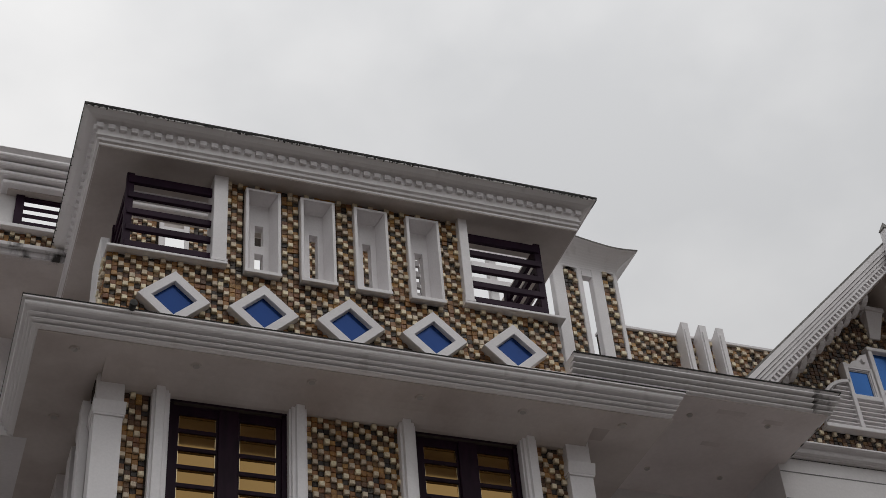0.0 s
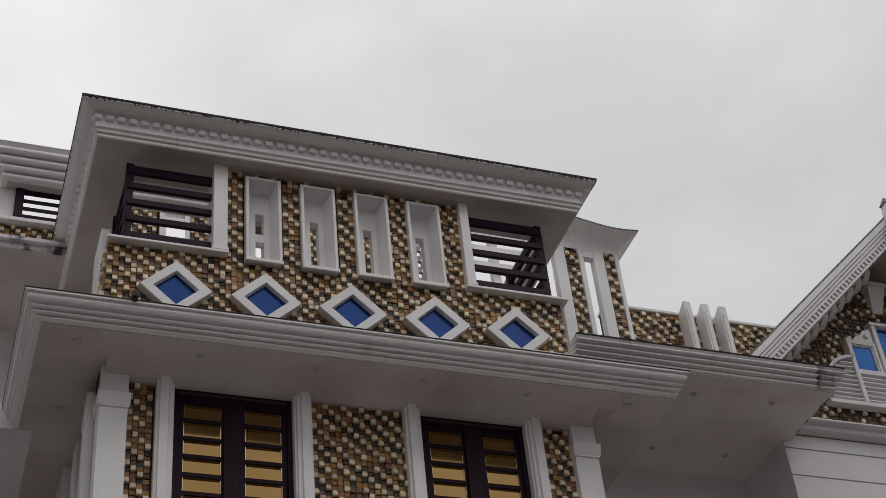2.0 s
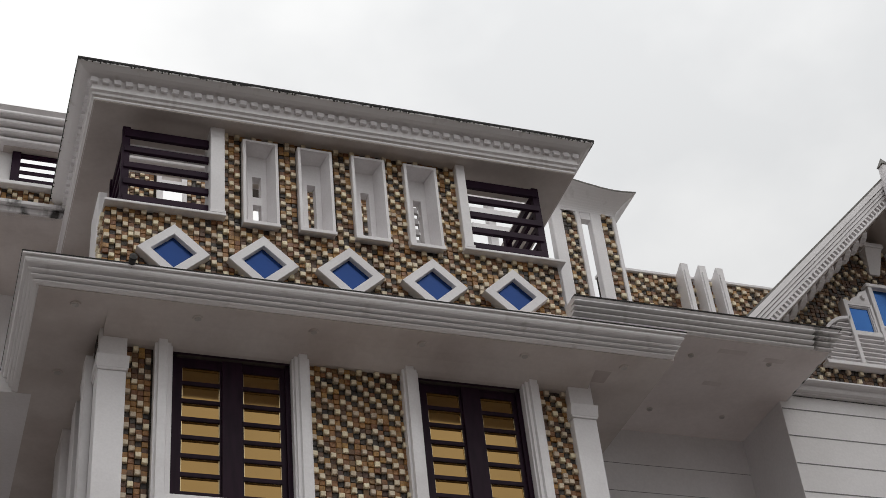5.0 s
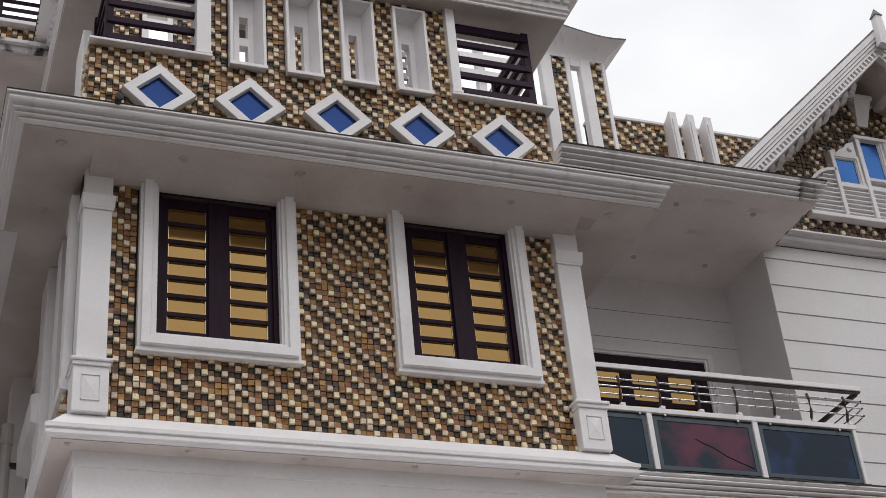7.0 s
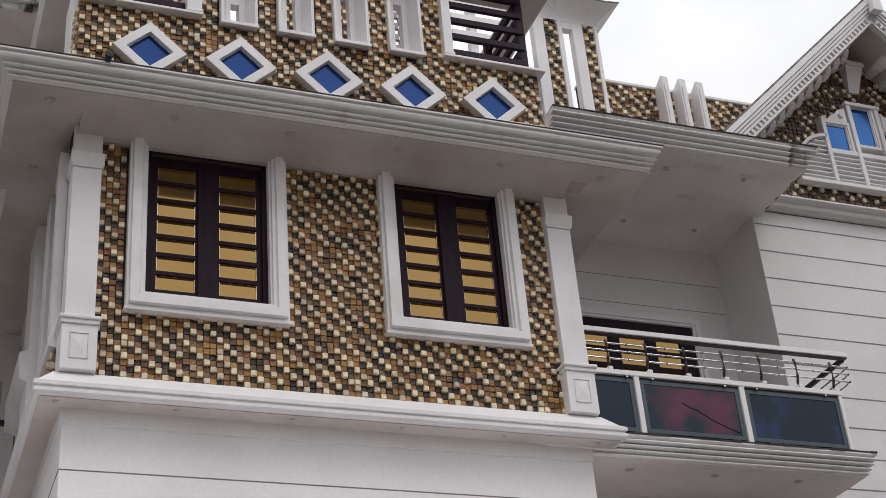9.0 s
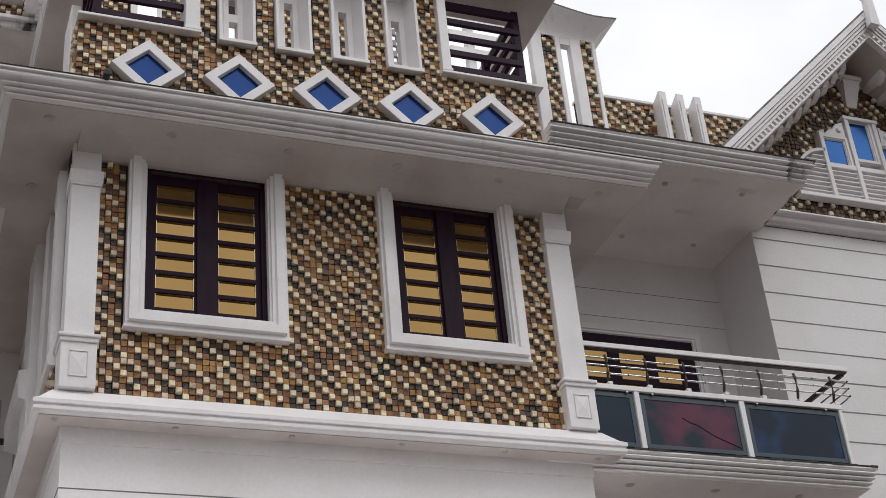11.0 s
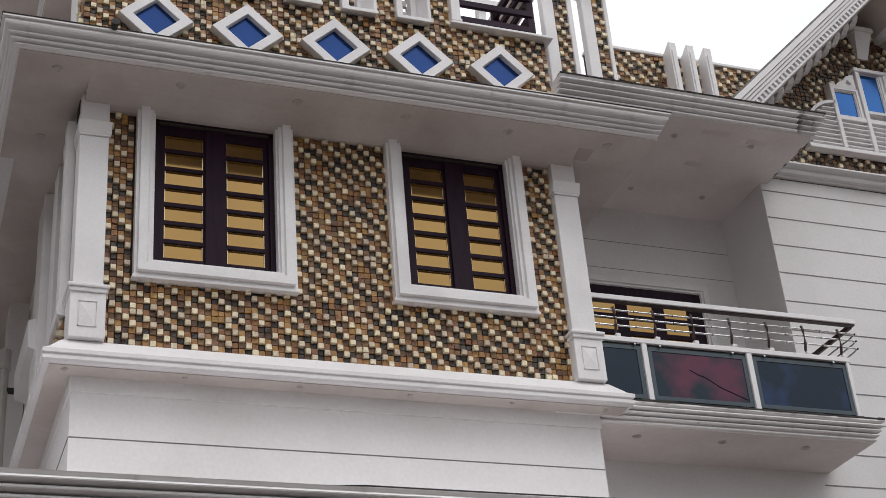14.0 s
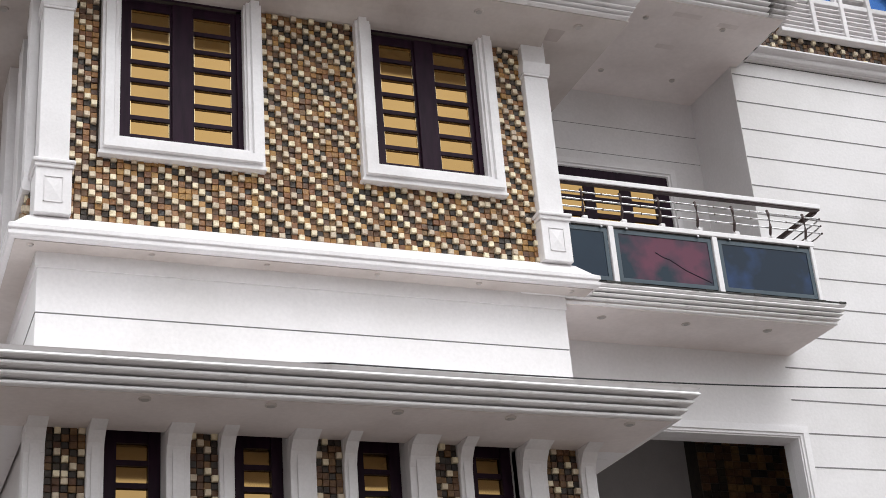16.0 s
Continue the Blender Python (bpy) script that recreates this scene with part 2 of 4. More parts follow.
# ---- the bay: three storeys, one front plane ----
XL, XR, YF = 0.11, 0.54, 1.0
YR = 1.08                       # plane of the plain wall beside the bay
Z0 = -EYE / U                   # ground
ZA, ZB, ZC = 0.338, 0.7135, 0.9510   # soffits of the three storeys
W1, W2 = (0.170, 0.269, 0.569, 0.712), (0.3780, 0.4745, 0.5705, 0.712)
WA = [(0.1635, 0.206), (0.2545, 0.295), (0.3455, 0.386), (0.4365, 0.477)]

# first storey of the bay, behind pilasters and stone strips
structure("wall_lower_front", wall_bm(XL + .004, XR - .004, YF + .004, YF + .03, Z0, .37, [(a, b, .1, .3475) for a, b in WA]), WHITE,
          "white painted front wall of the lower storey", "wall")
bm = box(XL + .005, XL + .03, YF + .03, 1.6, Z0, .4693)
add_box(bm, XR - .03, XR - .004, YF + .03, YR, Z0, .4693)
structure("wall_lower_sides", bm, WHITE, "white painted side walls of the bay", "wall")
# parapet band between the storeys with one joint
structure("wall_band_low", box(XL + .005, XR - .005, YF + .005, YF + .03, .37, .4235), WHITE, "plain white wall band under the joint", "wall")
structure("wall_band_high", box(XL + .005, XR - .005, YF + .005, YF + .03, .4247, .4590), WHITE, "plain white wall band over the joint", "wall")
structure("wall_band_top", sweep([(-.0035, .4590), (-.0035, .4712), (-.03, .4712), (-.03, .4590)], XL, XR - .0042, YF, 1.6, sides="lf"), WHITE, "narrow raised white band under the sill", "wall")
structure("joint_line", box(XL + .0046, XL + .006, YF + .006, 1.6, .4235, .4247), GROOVE, "thin grey joint line on the side of the bay", "wall joint")
structure("joint_line", box(XL + .0054, XR - .0054, YF + .0054, YF + .03, .4235, .4247), GROOVE, "thin grey joint line round the white band", "wall joint")
# second storey front
structure("wall_upper_front", wall_bm(XL + .003, XR - .003, YF + .0035, YF + .03, .4714, .735, [W1, W2]), GROUT,
          "front wall of the bay behind the stone mosaic", "wall")
bm = box(XL + .003, XL + .03, YF + .03, 1.6, .4700, .735)
add_box(bm, XR - .03, XR - .003, YF + .03, 1.2, .455, .735)
structure("wall_upper_sides", bm, WHITE, "white side walls of the bay", "wall")
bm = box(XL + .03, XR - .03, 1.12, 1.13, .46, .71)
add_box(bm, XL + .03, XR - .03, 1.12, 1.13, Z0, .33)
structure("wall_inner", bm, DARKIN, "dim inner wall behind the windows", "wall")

# ---- cornices ----
A0 = .080
prof = [(-.003, .3395), (A0 - .004, .338), *ribs(A0 - .002, .3378, .094, .3585, 4), (.0945, .3592), (.0, .372), (-.003, .372)]
AR = .4935
structure("cornice_lower", sweep(prof, XL, AR, YF, 1.6), CORNICE, "ribbed white cornice over the lower windows", "cornice")
# sill band of the upper storey
prof = [(-.003, .499), (.004, .4955), (.014, .4845), (.0185, .4815), (.0185, .4785), (.0165, .4778), (.0165, .4770), (.0182, .4762), (.0182, .4736),
        (.0170, .4722), (.0135, .4716), (-.003, .4714)]
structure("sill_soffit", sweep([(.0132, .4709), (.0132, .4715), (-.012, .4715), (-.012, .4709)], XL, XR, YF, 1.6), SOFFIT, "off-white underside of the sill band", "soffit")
structure("sill_band", sweep(prof, XL, XR, YF, 1.6), TRIM, "moulded white sill band under the stone wall", "cornice")
prof = [(-.004, ZB), (.0530, ZB), (.0535, .7138), *ribs(.0545, .7139, .0615, .7250, 3, .40),
        (.0545, .7246), (.0545, .7261), (.0622, .7264), (.0640, .7270), (.0648, .7284), (.0646, .7298), (.0636, .7310), (.0636, .7314), (.0668, .7317), (.0668, .7334), (-.004, .737)]
CR = .5985 - .056
structure("cornice_main", sweep(prof, XL, CR, YF, 1.6), CORNICE, "ribbed white main cornice round the bay", "cornice")
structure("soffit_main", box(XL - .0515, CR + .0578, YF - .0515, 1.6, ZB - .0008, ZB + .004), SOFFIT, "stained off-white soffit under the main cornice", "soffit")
structure("soffit_lower", box(XL - .0765, AR + .0765, YF - .0765, YF - .0005, ZA - .0005, ZA + .003), SOFFIT_LIT, "off-white soffit over the lower windows", "soffit")

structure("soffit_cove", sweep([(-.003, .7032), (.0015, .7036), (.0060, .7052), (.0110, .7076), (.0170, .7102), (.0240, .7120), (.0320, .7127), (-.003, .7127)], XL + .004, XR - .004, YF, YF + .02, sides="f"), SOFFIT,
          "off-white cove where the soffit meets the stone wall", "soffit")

# ---- right wall, balcony recess and upper cornice ----
XP = .8015
XW = .7945                      # edge of the wall at the recess
YS = 1.16
structure("wall_right", wall_bm(XR - .02, 1.6, YR, YR + .022, Z0, .8, [(.56, .794, Z0, .3855), (XR - .02, XW, .47, .778)]), WHITE,
          "plain white plastered wall with horizontal joints", "wall")
for i in range(15):
    z = .7690 - .03152 * i
    x0 = XW + (.0125 if z < .397 else .0005)
    structure("joint_line", box(x0, 1.6, YR - .00025, YR + .001, z - .0006, z + .0006), GROOVE, "thin grey joint line in the white wall", "wall joint")
bm = box(XR - .05, XP + .03, YS, YS + .02, .44, .79)
structure("wall_recess_back", bm, WHITE, "white back wall of the balcony recess", "wall")
structure("wall_recess_side", box(XW, XW + .03, YR + .022, YS, .44, .79), WHITE, "white side wall of the balcony recess", "wall")
Y2 = .992
prof = [(-.1, .778), (.0, .778), *ribs(.0005, .7782, .0115, .7965, 4, .25), (.012, .798), (-.1, .80)]
structure("cornice_upper", sweep(prof, .5315, .783, Y2, 1.2, sides="f"), CORNICE, "ribbed white cornice over the balcony", "cornice")
structure("cornice_upper_end", sweep(prof, .783, XP, Y2, 1.2, sides="fr"), STAINED, "end of the ribbed cornice blackened by mildew", "cornice")
structure("soffit_upper", box(.48, XP - .0005, Y2 + .0005, YS, .7772, .782), SOFFIT_LIT, "stained off-white soffit over the balcony", "soffit")
# unseen ledge tops: mildew-black slabs added to cut bounce onto the soffits
structure("unseen_ledge_top_main", prism([(YF - .0635, .7352), (YF + .0035, .7392), (YF + .0035, .7375), (YF - .0635, .7340)], "x", XL - .063, CR + .063), MILDEW,
          "unseen mildew-dark top of the main cornice, added to cut bounce light", "ledge")
structure("ledge_edge_main", sweep([(.0671, .7331), (.0673, .7341), (.0600, .7341), (.0600, .7331)], XL, CR, YF, 1.6), MILDEW, "thin black mildew line along the cornice edge", "ledge")
structure("ledge_edge_upper", sweep([(.0121, .7974), (.0124, .7986), (.0050, .7986), (.0050, .7974)], .5315, XP, Y2, 1.2, sides="fr"), MILDEW, "thin black mildew line along the balcony cornice", "ledge")
# also out of view, added to keep bounce down over the balcony
structure("unseen_ledge_top_upper", box(.5375, XP + .009, Y2 - .009, 1.2, .7965, .7992), MILDEW, "unseen mildew-dark top of the balcony cornice, added to cut bounce light", "ledge")

# ---- stone mosaic ----
PITCH = 0.0052
TILE_MATS = (CREAM_T, OCHRE_T, BROWN_T, DARK_T)
rng = random.Random(5)


def tile_shape(w, h, d, ch=0.0035):
    """A split-stone piece: back edge ring, then a chamfered, slightly tilted face towards -y (metres)."""
    a, b = w / 2, h / 2
    t = [rng.uniform(-0.003, 0.003) for _ in range(4)]
    v = [(-a, 0, -b), (a, 0, -b), (a, 0, b), (-a, 0, b), (-a, -d, -b), (a, -d, -b), (a, -d, b), (-a, -d, b)]
    c = [(-a + ch, -d - ch + t[0], -b + ch), (a - ch, -d - ch + t[1], -b + ch), (a - ch, -d - ch + t[2], b - ch), (-a + ch, -d - ch + t[3], b - ch)]
    f = [(0, 1, 5, 4), (1, 2, 6, 5), (2, 3, 7, 6), (3, 0, 4, 7), (4, 5, 9, 8), (5, 6, 10, 9), (6, 7, 11, 10), (7, 4, 8, 11), (8, 9, 10, 11)]
    return v + c, f


def pick(i, j):
    k, r = (i + j) % 3, rng.random()
    if r < 0.035:
        return rng.choice((0, 1, 2, 3))
    if k == 0:
        return 0 if r < 0.93 else 1
    if k == 2:
        return 3 if r < 0.52 else 2 if r < .78 else 1
    return 1 if r < 0.72 else 2 if r < 0.92 else 3


SHARED = {}
for m in range(4):
    for s in range(4):
        me = bpy.data.meshes.new("stone_tile")
        v, f = tile_shape(PITCH * U * (0.88 + 0.05 * (s % 2)) * (.94, 1.045, 1.045, 1)[m], PITCH * U * (0.86 + 0.05 * (s // 2)) * (.94, 1.045, 1.045, 1)[m], 0.005 + 0.0030 * s + (0.024, 0.006, 0.002, -0.002)[m])
        me.from_pydata(v, [], f)
        me.materials.append(TILE_MATS[m])
        SHARED[m, s] = me


def mosaic(parent, rect, y, holes=(), single=None, facing="front", dark=False):
    """Stone tiles over rect (x0, x1, z0, z1) in the plane y; inside the stretch 'single' each is an object of its own.
    facing left: the rect runs along y in the plane x = y."""
    x0, x1, z0, z1 = rect
    nx, nz = max(1, round((x1 - x0) / PITCH)), max(1, round((z1 - z0) / PITCH))
    px, pz = (x1 - x0) / nx, (z1 - z0) / nz
    verts, faces, mats = [], [], []
    for i in range(nx):
        for j in range(nz):
            cx, cz = x0 + (i + .5) * px, z0 + (j + .5) * pz
            if any(h(cx, cz) if callable(h) else (h[0] - px * .5 < cx < h[1] + px * .5 and h[2] - pz * .5 < cz < h[3] + pz * .5) for h in holes):
                continue
            m = pick(i + round(x0 / PITCH), j)
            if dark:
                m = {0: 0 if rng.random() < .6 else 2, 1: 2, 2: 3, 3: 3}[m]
            k9 = (.94, 1.045, 1.045, 1.0)[m]
            at = W(cx, y, cz) if facing == "front" else W(y, cx, cz)
            if single and single[0] < cx < single[1] and single[2] < cz < single[3]:
                ob = new("tile", SHARED[m, rng.randrange(4)])
                ob.location = at
                under(ob, parent)
                continue
            v, f = tile_shape(px * U * k9 * rng.uniform(.86, .95), pz * U * k9 * rng.uniform(.84, .94), rng.uniform(0.004, 0.014) + (0.024, 0.006, 0.002, -0.002)[m])
            n = len(verts)
            if facing == "front":
                verts += [(at.x + a, at.y + b, at.z + c) for a, b, c in v]
            else:
                verts += [(at.x + b, at.y - a, at.z + c) for a, b, c in v]
            faces += [tuple(q + n for q in g) for g in f]
            mats += [m] * len(f)
    if not faces:
        return
    me = bpy.data.meshes.new("tile_field")
    me.from_pydata(verts, [], faces)
    for mm in TILE_MATS:
        me.materials.append(mm)
    me.polygons.foreach_set("material_index", mats)
    ob = new("tile_field", me)
    tagged(ob, kind="stuff")
    under(ob, parent)


# ---- pilasters of the upper storey ----
def pilaster(x0, x1, label):
    p = thing("pilaster", label, "pilaster", W((x0 + x1) / 2, YF, .498), "pilasters of the bay")
    part("shaft", box(x0 + .0008, x1 - .0008, YF - .006, YF + .016, .540, .6735, bevel=.006), TRIM, p)
    bm = bmesh.new()
    add_box(bm, x0, x1, YF - .0075, YF + .018, .6735, .6755, bevel=.004)
    add_prism(bm, [(YF - .0075, .6755), (YF + .018, .6755), (YF + .018, .6855), (YF - .0105, .6855)], "x", x0 - .0008, x1 + .0008)
    add_box(bm, x0 + .001, x1 - .001, YF - .006, YF + .018, .6855, ZB)
    part("capital", bm, TRIM, p)
    part("pedestal", box(x0 - .001, x1 + .0012, YF - .0095, YF + .018, .496, .533, bevel=.006), TRIM, p)
    bm = box(x0 - .0035, x1 + .0035, YF - .0125, YF + .019, .5365, .5395, bevel=.008)
    add_box(bm, x0 - .002, x1 + .002, YF - .011, YF + .018, .533, .5365, bevel=.006)
    part("pedestal_cap", bm, TRIM, p)
    # sunk panel with a low pyramid
    cx, zc, h, w = (x0 + x1) / 2, .5155, .0105, .0068
    bm = bmesh.new()
    for a in ((cx - w, cx + w, zc + h - .0008, zc + h), (cx - w, cx + w, zc - h, zc - h + .0008), (cx - w, cx - w + .0004, zc - h, zc + h), (cx + w - .0004, cx + w, zc - h, zc + h)):
        add_box(bm, a[0], a[1], YF - .0103, YF - .0090, a[2], a[3])
    part("panel_moulding", bm, TRIM, p)
    bm = bmesh.new()
    ring = [bm.verts.new(W(cx + a * w * .9, YF - .0097, zc + b * h * .9)) for a, b in ((-1, -1), (1, -1), (1, 1), (-1, 1))]
    tip = bm.verts.new(W(cx, YF - .0106, zc))
    for i in range(4):
        bm.faces.new((ring[i], ring[(i + 1) % 4], tip))
    part("panel_pyramid", bm, TRIM, p)


pilaster(.1105, .1345, "white pilaster on a panelled pedestal at the open corner")
pilaster(.5155, .5395, "white pilaster on a panelled pedestal beside the balcony")


# ---- windows of the upper storey ----
def moulded_frame(x0, x1, z0, z1, w, y, depth, top=True):
    """A mitred picture-frame moulding round an opening, stepped towards it."""
    bm = bmesh.new()
    steps = [(0, depth * .6), (.14, depth * .6), (.18, depth), (.66, depth), (.72, depth * .7), (.9, depth * .7), (.94, depth * .4), (1.0, depth * .4)]
    ring = []
    for s, d in steps + [(1.03, depth * .38), (1.03, -.012), (0, -.012)]:
        o = w * (1 - s)
        pts = [(x0 - o, z0 - o), (x1 + o, z0 - o), (x1 + o, z1 + (o if top else 0)), (x0 - o, z1 + (o if top else 0))]
        ring.append([bm.verts.new(W(a, y - d, b)) for a, b in pts])
    k = len(ring)
    for i in range(k):
        for j in ((0, 1, 2, 3) if top else (0, 1, 3)):
            bm.faces.new((ring[i][j], ring[i][(j + 1) % 4], ring[(i + 1) % k][(j + 1) % 4], ring[(i + 1) % k][j]))
    return bm


def sash_window(name, x0, x1, z0, z1, label, rows, z_first, dz, ph, cols, mull, y=None, w=.0142):
    y = y or YF
    t = thing(name, label, "window", W((x0 + x1) / 2, y, z0), kind="structure")
    part("surround", moulded_frame(x0, x1, z0, z1, w, y, .009, top=False), TRIM, t, "stepped white plaster surround")
    yw = y + .0035
    bm = bmesh.new()
    add_box(bm, x0, x1, yw, yw + .012, z0, z0 + .004, bevel=.004)
    add_box(bm, x0, x0 + .0045, yw, yw + .012, z0 + .004, z1)
    add_box(bm, x1 - .0045, x1, yw, yw + .012, z0 + .004, z1)
    part("outer_frame", bm, WOOD, t)
    part("head_rail", prism([(y - .0030, z1 - .0012), (y - .0030, z1 - .0026), (yw + .0026, .6990), (yw + .006, .6990), (yw + .006, z1 - .0012)], "x", x0, x1), WOOD, t)
    bm = box(x0 - w - .0012, x1 + w + .0012, y - .0062, y + .004, z0 - w - .0030, z0 - w - .0002, bevel=.005)
    part("sill", bm, TRIM, t)
    part("mullion", box(mull[0], mull[1], yw + .0005, yw + .012, z0 + .004, z1, bevel=.004), WOOD, t)
    for a, b in cols:
        sash = bmesh.new()
        lo, hi = (x0 + .0045, mull[0]) if a < mull[0] else (mull[1], x1 - .0045)
        ys = yw + .003
        add_box(sash, lo, a, ys, ys + .008, z0 + .004, z1)
        add_box(sash, b, hi, ys, ys + .008, z0 + .004, z1)
        zz = z0 + .004
        for k in range(rows):
            zb = z_first + dz * k
            if zb > z1 - .002:
                break
            add_box(sash, a, b, ys, ys + .008, zz, zb)
            zz = min(zb + ph, z1)
        if zz < z1:
            add_box(sash, a, b, ys, ys + .008, zz, z1)
        s = part("sash", sash, WOOD, t, "dark-stained wooden sash")
        for k in range(rows):
            zb = z_first + dz * k
            if zb > z1 - .002:
                break
            tilt = -.00028 + rng.uniform(-1, 1) * .00006
            bm = prism([(ys + .0022 + tilt, zb), (ys + .0022 - tilt, min(zb + ph, z1)), (ys + .0034, min(zb + ph, z1)), (ys + .0034, zb)], "x", a, b)
            part("pane", bm, GOLD, s, "gold mirror glass pane")
            # bright reflection of the pane's bevelled edge, made as strips of paler metal
            e = .0007
            bm = bmesh.new()
            zt = min(zb + ph, z1)
            add_box(bm, a, b, ys + .0012, ys + .0028, zb, zb + e)
            add_box(bm, a, b, ys + .0012, ys + .0028, zt - e, zt)
            add_box(bm, a, a + e, ys + .0012, ys + .0028, zb + e, zt - e)
            add_box(bm, b - e, b, ys + .0012, ys + .0028, zb + e, zt - e)
            part("glazing_bead", bm, GLINT, s)
    return t


GLINT = material("pale_bevel_glint", (0.62, 0.50, 0.31), (0.52, 0.41, 0.25), rough=0.12, metal=1.0, scale=8, bump=0.0)
sash_window("window_1", W1[0], W1[1], W1[2], W1[3], "dark wooden casement window with gold mirror panes", 7, .5780, .0168, .0134,
            [(.1800, .2108), (.2300, .2605)], (.2122, .2286))
sash_window("window_2", W2[0], W2[1], W2[2], W2[3], "dark wooden casement window with gold mirror panes", 7, .5785, .0168, .0134,
            [(.3885, .4180), (.4375, .4668)], (.4195, .4360))

# ---- lower storey: narrow windows between white strips and stone strips ----
for k, (a, b) in enumerate(WA):
    t = thing("window_%d" % (k + 3), "narrow dark window with stacked gold mirror panes", "window", W((a + b) / 2, YF + .012, .1), kind="structure")
    y = YF + .014
    lo, hi = a + .0115, b - .0085
    bm = bmesh.new()
    add_box(bm, a, lo, y, y + .01, .1, .3485)
    add_box(bm, hi, b, y, y + .01, .1, .3485)
    zz = .1
    for i in range(16):
        zb = .1082 + .0164 * i
        if zb + .0125 > .342:
            break
        add_box(bm, lo, hi, y + .001, y + .01, zz, zb)
        zz = zb + .0125
    add_box(bm, lo, hi, y + .001, y + .01, zz, .3485)
    fr = part("frame", bm, WOOD, t, "dark-stained wooden frame")
    for i in range(16):
        zb = .1082 + .0164 * i
        if zb + .0125 > .342:
            break
        part("pane", box(lo, hi, y + .0035, y + .005, zb, zb + .0125), GOLD, fr, "gold mirror glass pane")
STRIPS = [(.124, .1515), (.223, .2435), (.3145, .3355), (.4065, .426), (.498, .5265)]
edges = [XL, .124, .1515, WA[0][0], WA[0][1], .223, .2435, WA[1][0], WA[1][1], .3145, .3355, WA[2][0], WA[2][1], .4065, .426, WA[3][0], WA[3][1], .498, .5265, XR]
for a, b in zip(edges[::2], edges[1::2]):
    p = thing("pilaster_strip", "narrow fluted white pilaster strip", "pilaster", W((a + b) / 2, YF, Z0), "white strips between the lower windows")
    part("body", box(a, b, YF - .005, YF + .012, Z0, ZA, bevel=.006), TRIM, p)
    w = b - a
    part("raised_band", box(a + w * .25, b - w * .22, YF - .0068, YF - .005, Z0, ZA - .0005, bevel=.003), TRIM, p)
    # flared head running out into the soffit
    part("head", prism([(YF - .0052, ZA - .020), (YF - .0075, ZA - .012), (YF - .013, ZA - .005), (YF - .024, ZA - .0006), (YF + .0, ZA - .0006), (YF + .0, ZA - .02)], "x", a + .0003, b - .0003), TRIM, p)
for a, b in STRIPS:
    strip = structure("wall_strip", box(a, b, YF + .0005, YF + .004, Z0, ZA), GROUT, "narrow stone-clad wall strip between the lower windows", "wall")
    mosaic(strip, (a, b, .20, ZA), YF + .0005, single=(a, b, .245, ZA), dark=True)

# ---- stone field of the upper storey ----
wall_up = bpy.data.objects["wall_upper_front"]
mosaic(wall_up, (.1335, .5165, .4975, ZB), YF + .0035, holes=[(.1590, .2800, .5560, .75), (.3668, .4857, .5575, .75)], single=(.1335, .262, .4975, .5565))

# ---- lamps set in the soffits ----
def downlight(x, y, z, tilt=0.0, r=.037):
    t = thing("downlight", "small round unlit downlight set in the soffit", "ceiling light", W(x, y, z), "downlights in the soffits")
    rot = Matrix.Rotation(radians(tilt), 4, "X")
    bm = bmesh.new()
    bmesh.ops.create_cone(bm, cap_ends=True, segments=20, radius1=r, radius2=r * 1.15, depth=.014, matrix=Matrix.Translation(W(x, y, z)) @ rot)
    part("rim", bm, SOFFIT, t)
    bm = bmesh.new()
    bmesh.ops.create_cone(bm, cap_ends=True, segments=18, radius1=r * .7, radius2=r * .75, depth=.008, matrix=Matrix.Translation(W(x, y, z)) @ rot @ Matrix.Translation((0, 0, -.006)))
    part("lens", bm, LAMP, t)


for x in (.0885, .1845, .2800, .3734, .4660, .5598):
    downlight(x, .9660, ZB - .0012)
downlight(.0868, 1.0625, ZB - .0012)
for x in (.6666, .7507):
    downlight(x, 1.022, .7768, r=.026)
downlight(0.6674, 1.1184, .7768, r=.026)
downlight(0.7487, 1.1185, .7768, r=.026)
for x in (.1788, .264, .3555, .4416, .5383):
    downlight(x, .9315, ZA - .001)
for x in (.5803, .6616, .7441):
    downlight(x, 1.027, .4655)
for x in (.1086, .1948, .2819, .3694, .4548, .536):
    downlight(x, .9930, .4705, r=.020)

# faint rectangular plaster patches on the soffit
for x in (.130, .222, .316, .410, .500):
    structure("soffit_patch", box(x, x + .052, .975, .9752 + .018, ZB - .00095, ZB - .0007), SOFFIT_D, "slightly darker patched rectangle on the soffit", "plaster patch")

for x, y, w in ((.690, 1.006, .030), (.742, 1.012, .022), (.700, 1.060, .020)):
    structure("soffit_patch", box(x, x + w, y, y + .007, .77705, .7773), SOFFIT_RD, "faint brownish stain strip on the balcony soffit", "plaster patch")

# ---- side of the bay ----
sw = thing("window_side", "dark side window of the bay in a white stepped surround", "window", W(.110, 1.05, .5400), kind="structure")
part("jamb", box(.1045, .1118, 1.0200, 1.0385, .5385, .7030, bevel=.004), TRIM, sw)
part("jamb_bead", box(.1070, .1118, 1.0385, 1.0430, .5385, .7030, bevel=.003), TRIM, sw)
part("frame", box(.1100, .1128, 1.0430, 1.0880, .5385, .7030), WOOD, sw)
for k in range(7):
    part("pane", box(.1094, .1100, 1.0520, 1.0800, .5480 + .0195 * k, .5635 + .0195 * k), GOLD, sw, "gold mirror glass pane")
part("jamb", box(.1060, .1118, 1.0880, 1.1150, .5385, .7030, bevel=.004), TRIM, sw)
part("jamb_bead", box(.1085, .1118, 1.1150, 1.1450, .5385, .7030, bevel=.003), TRIM, sw)
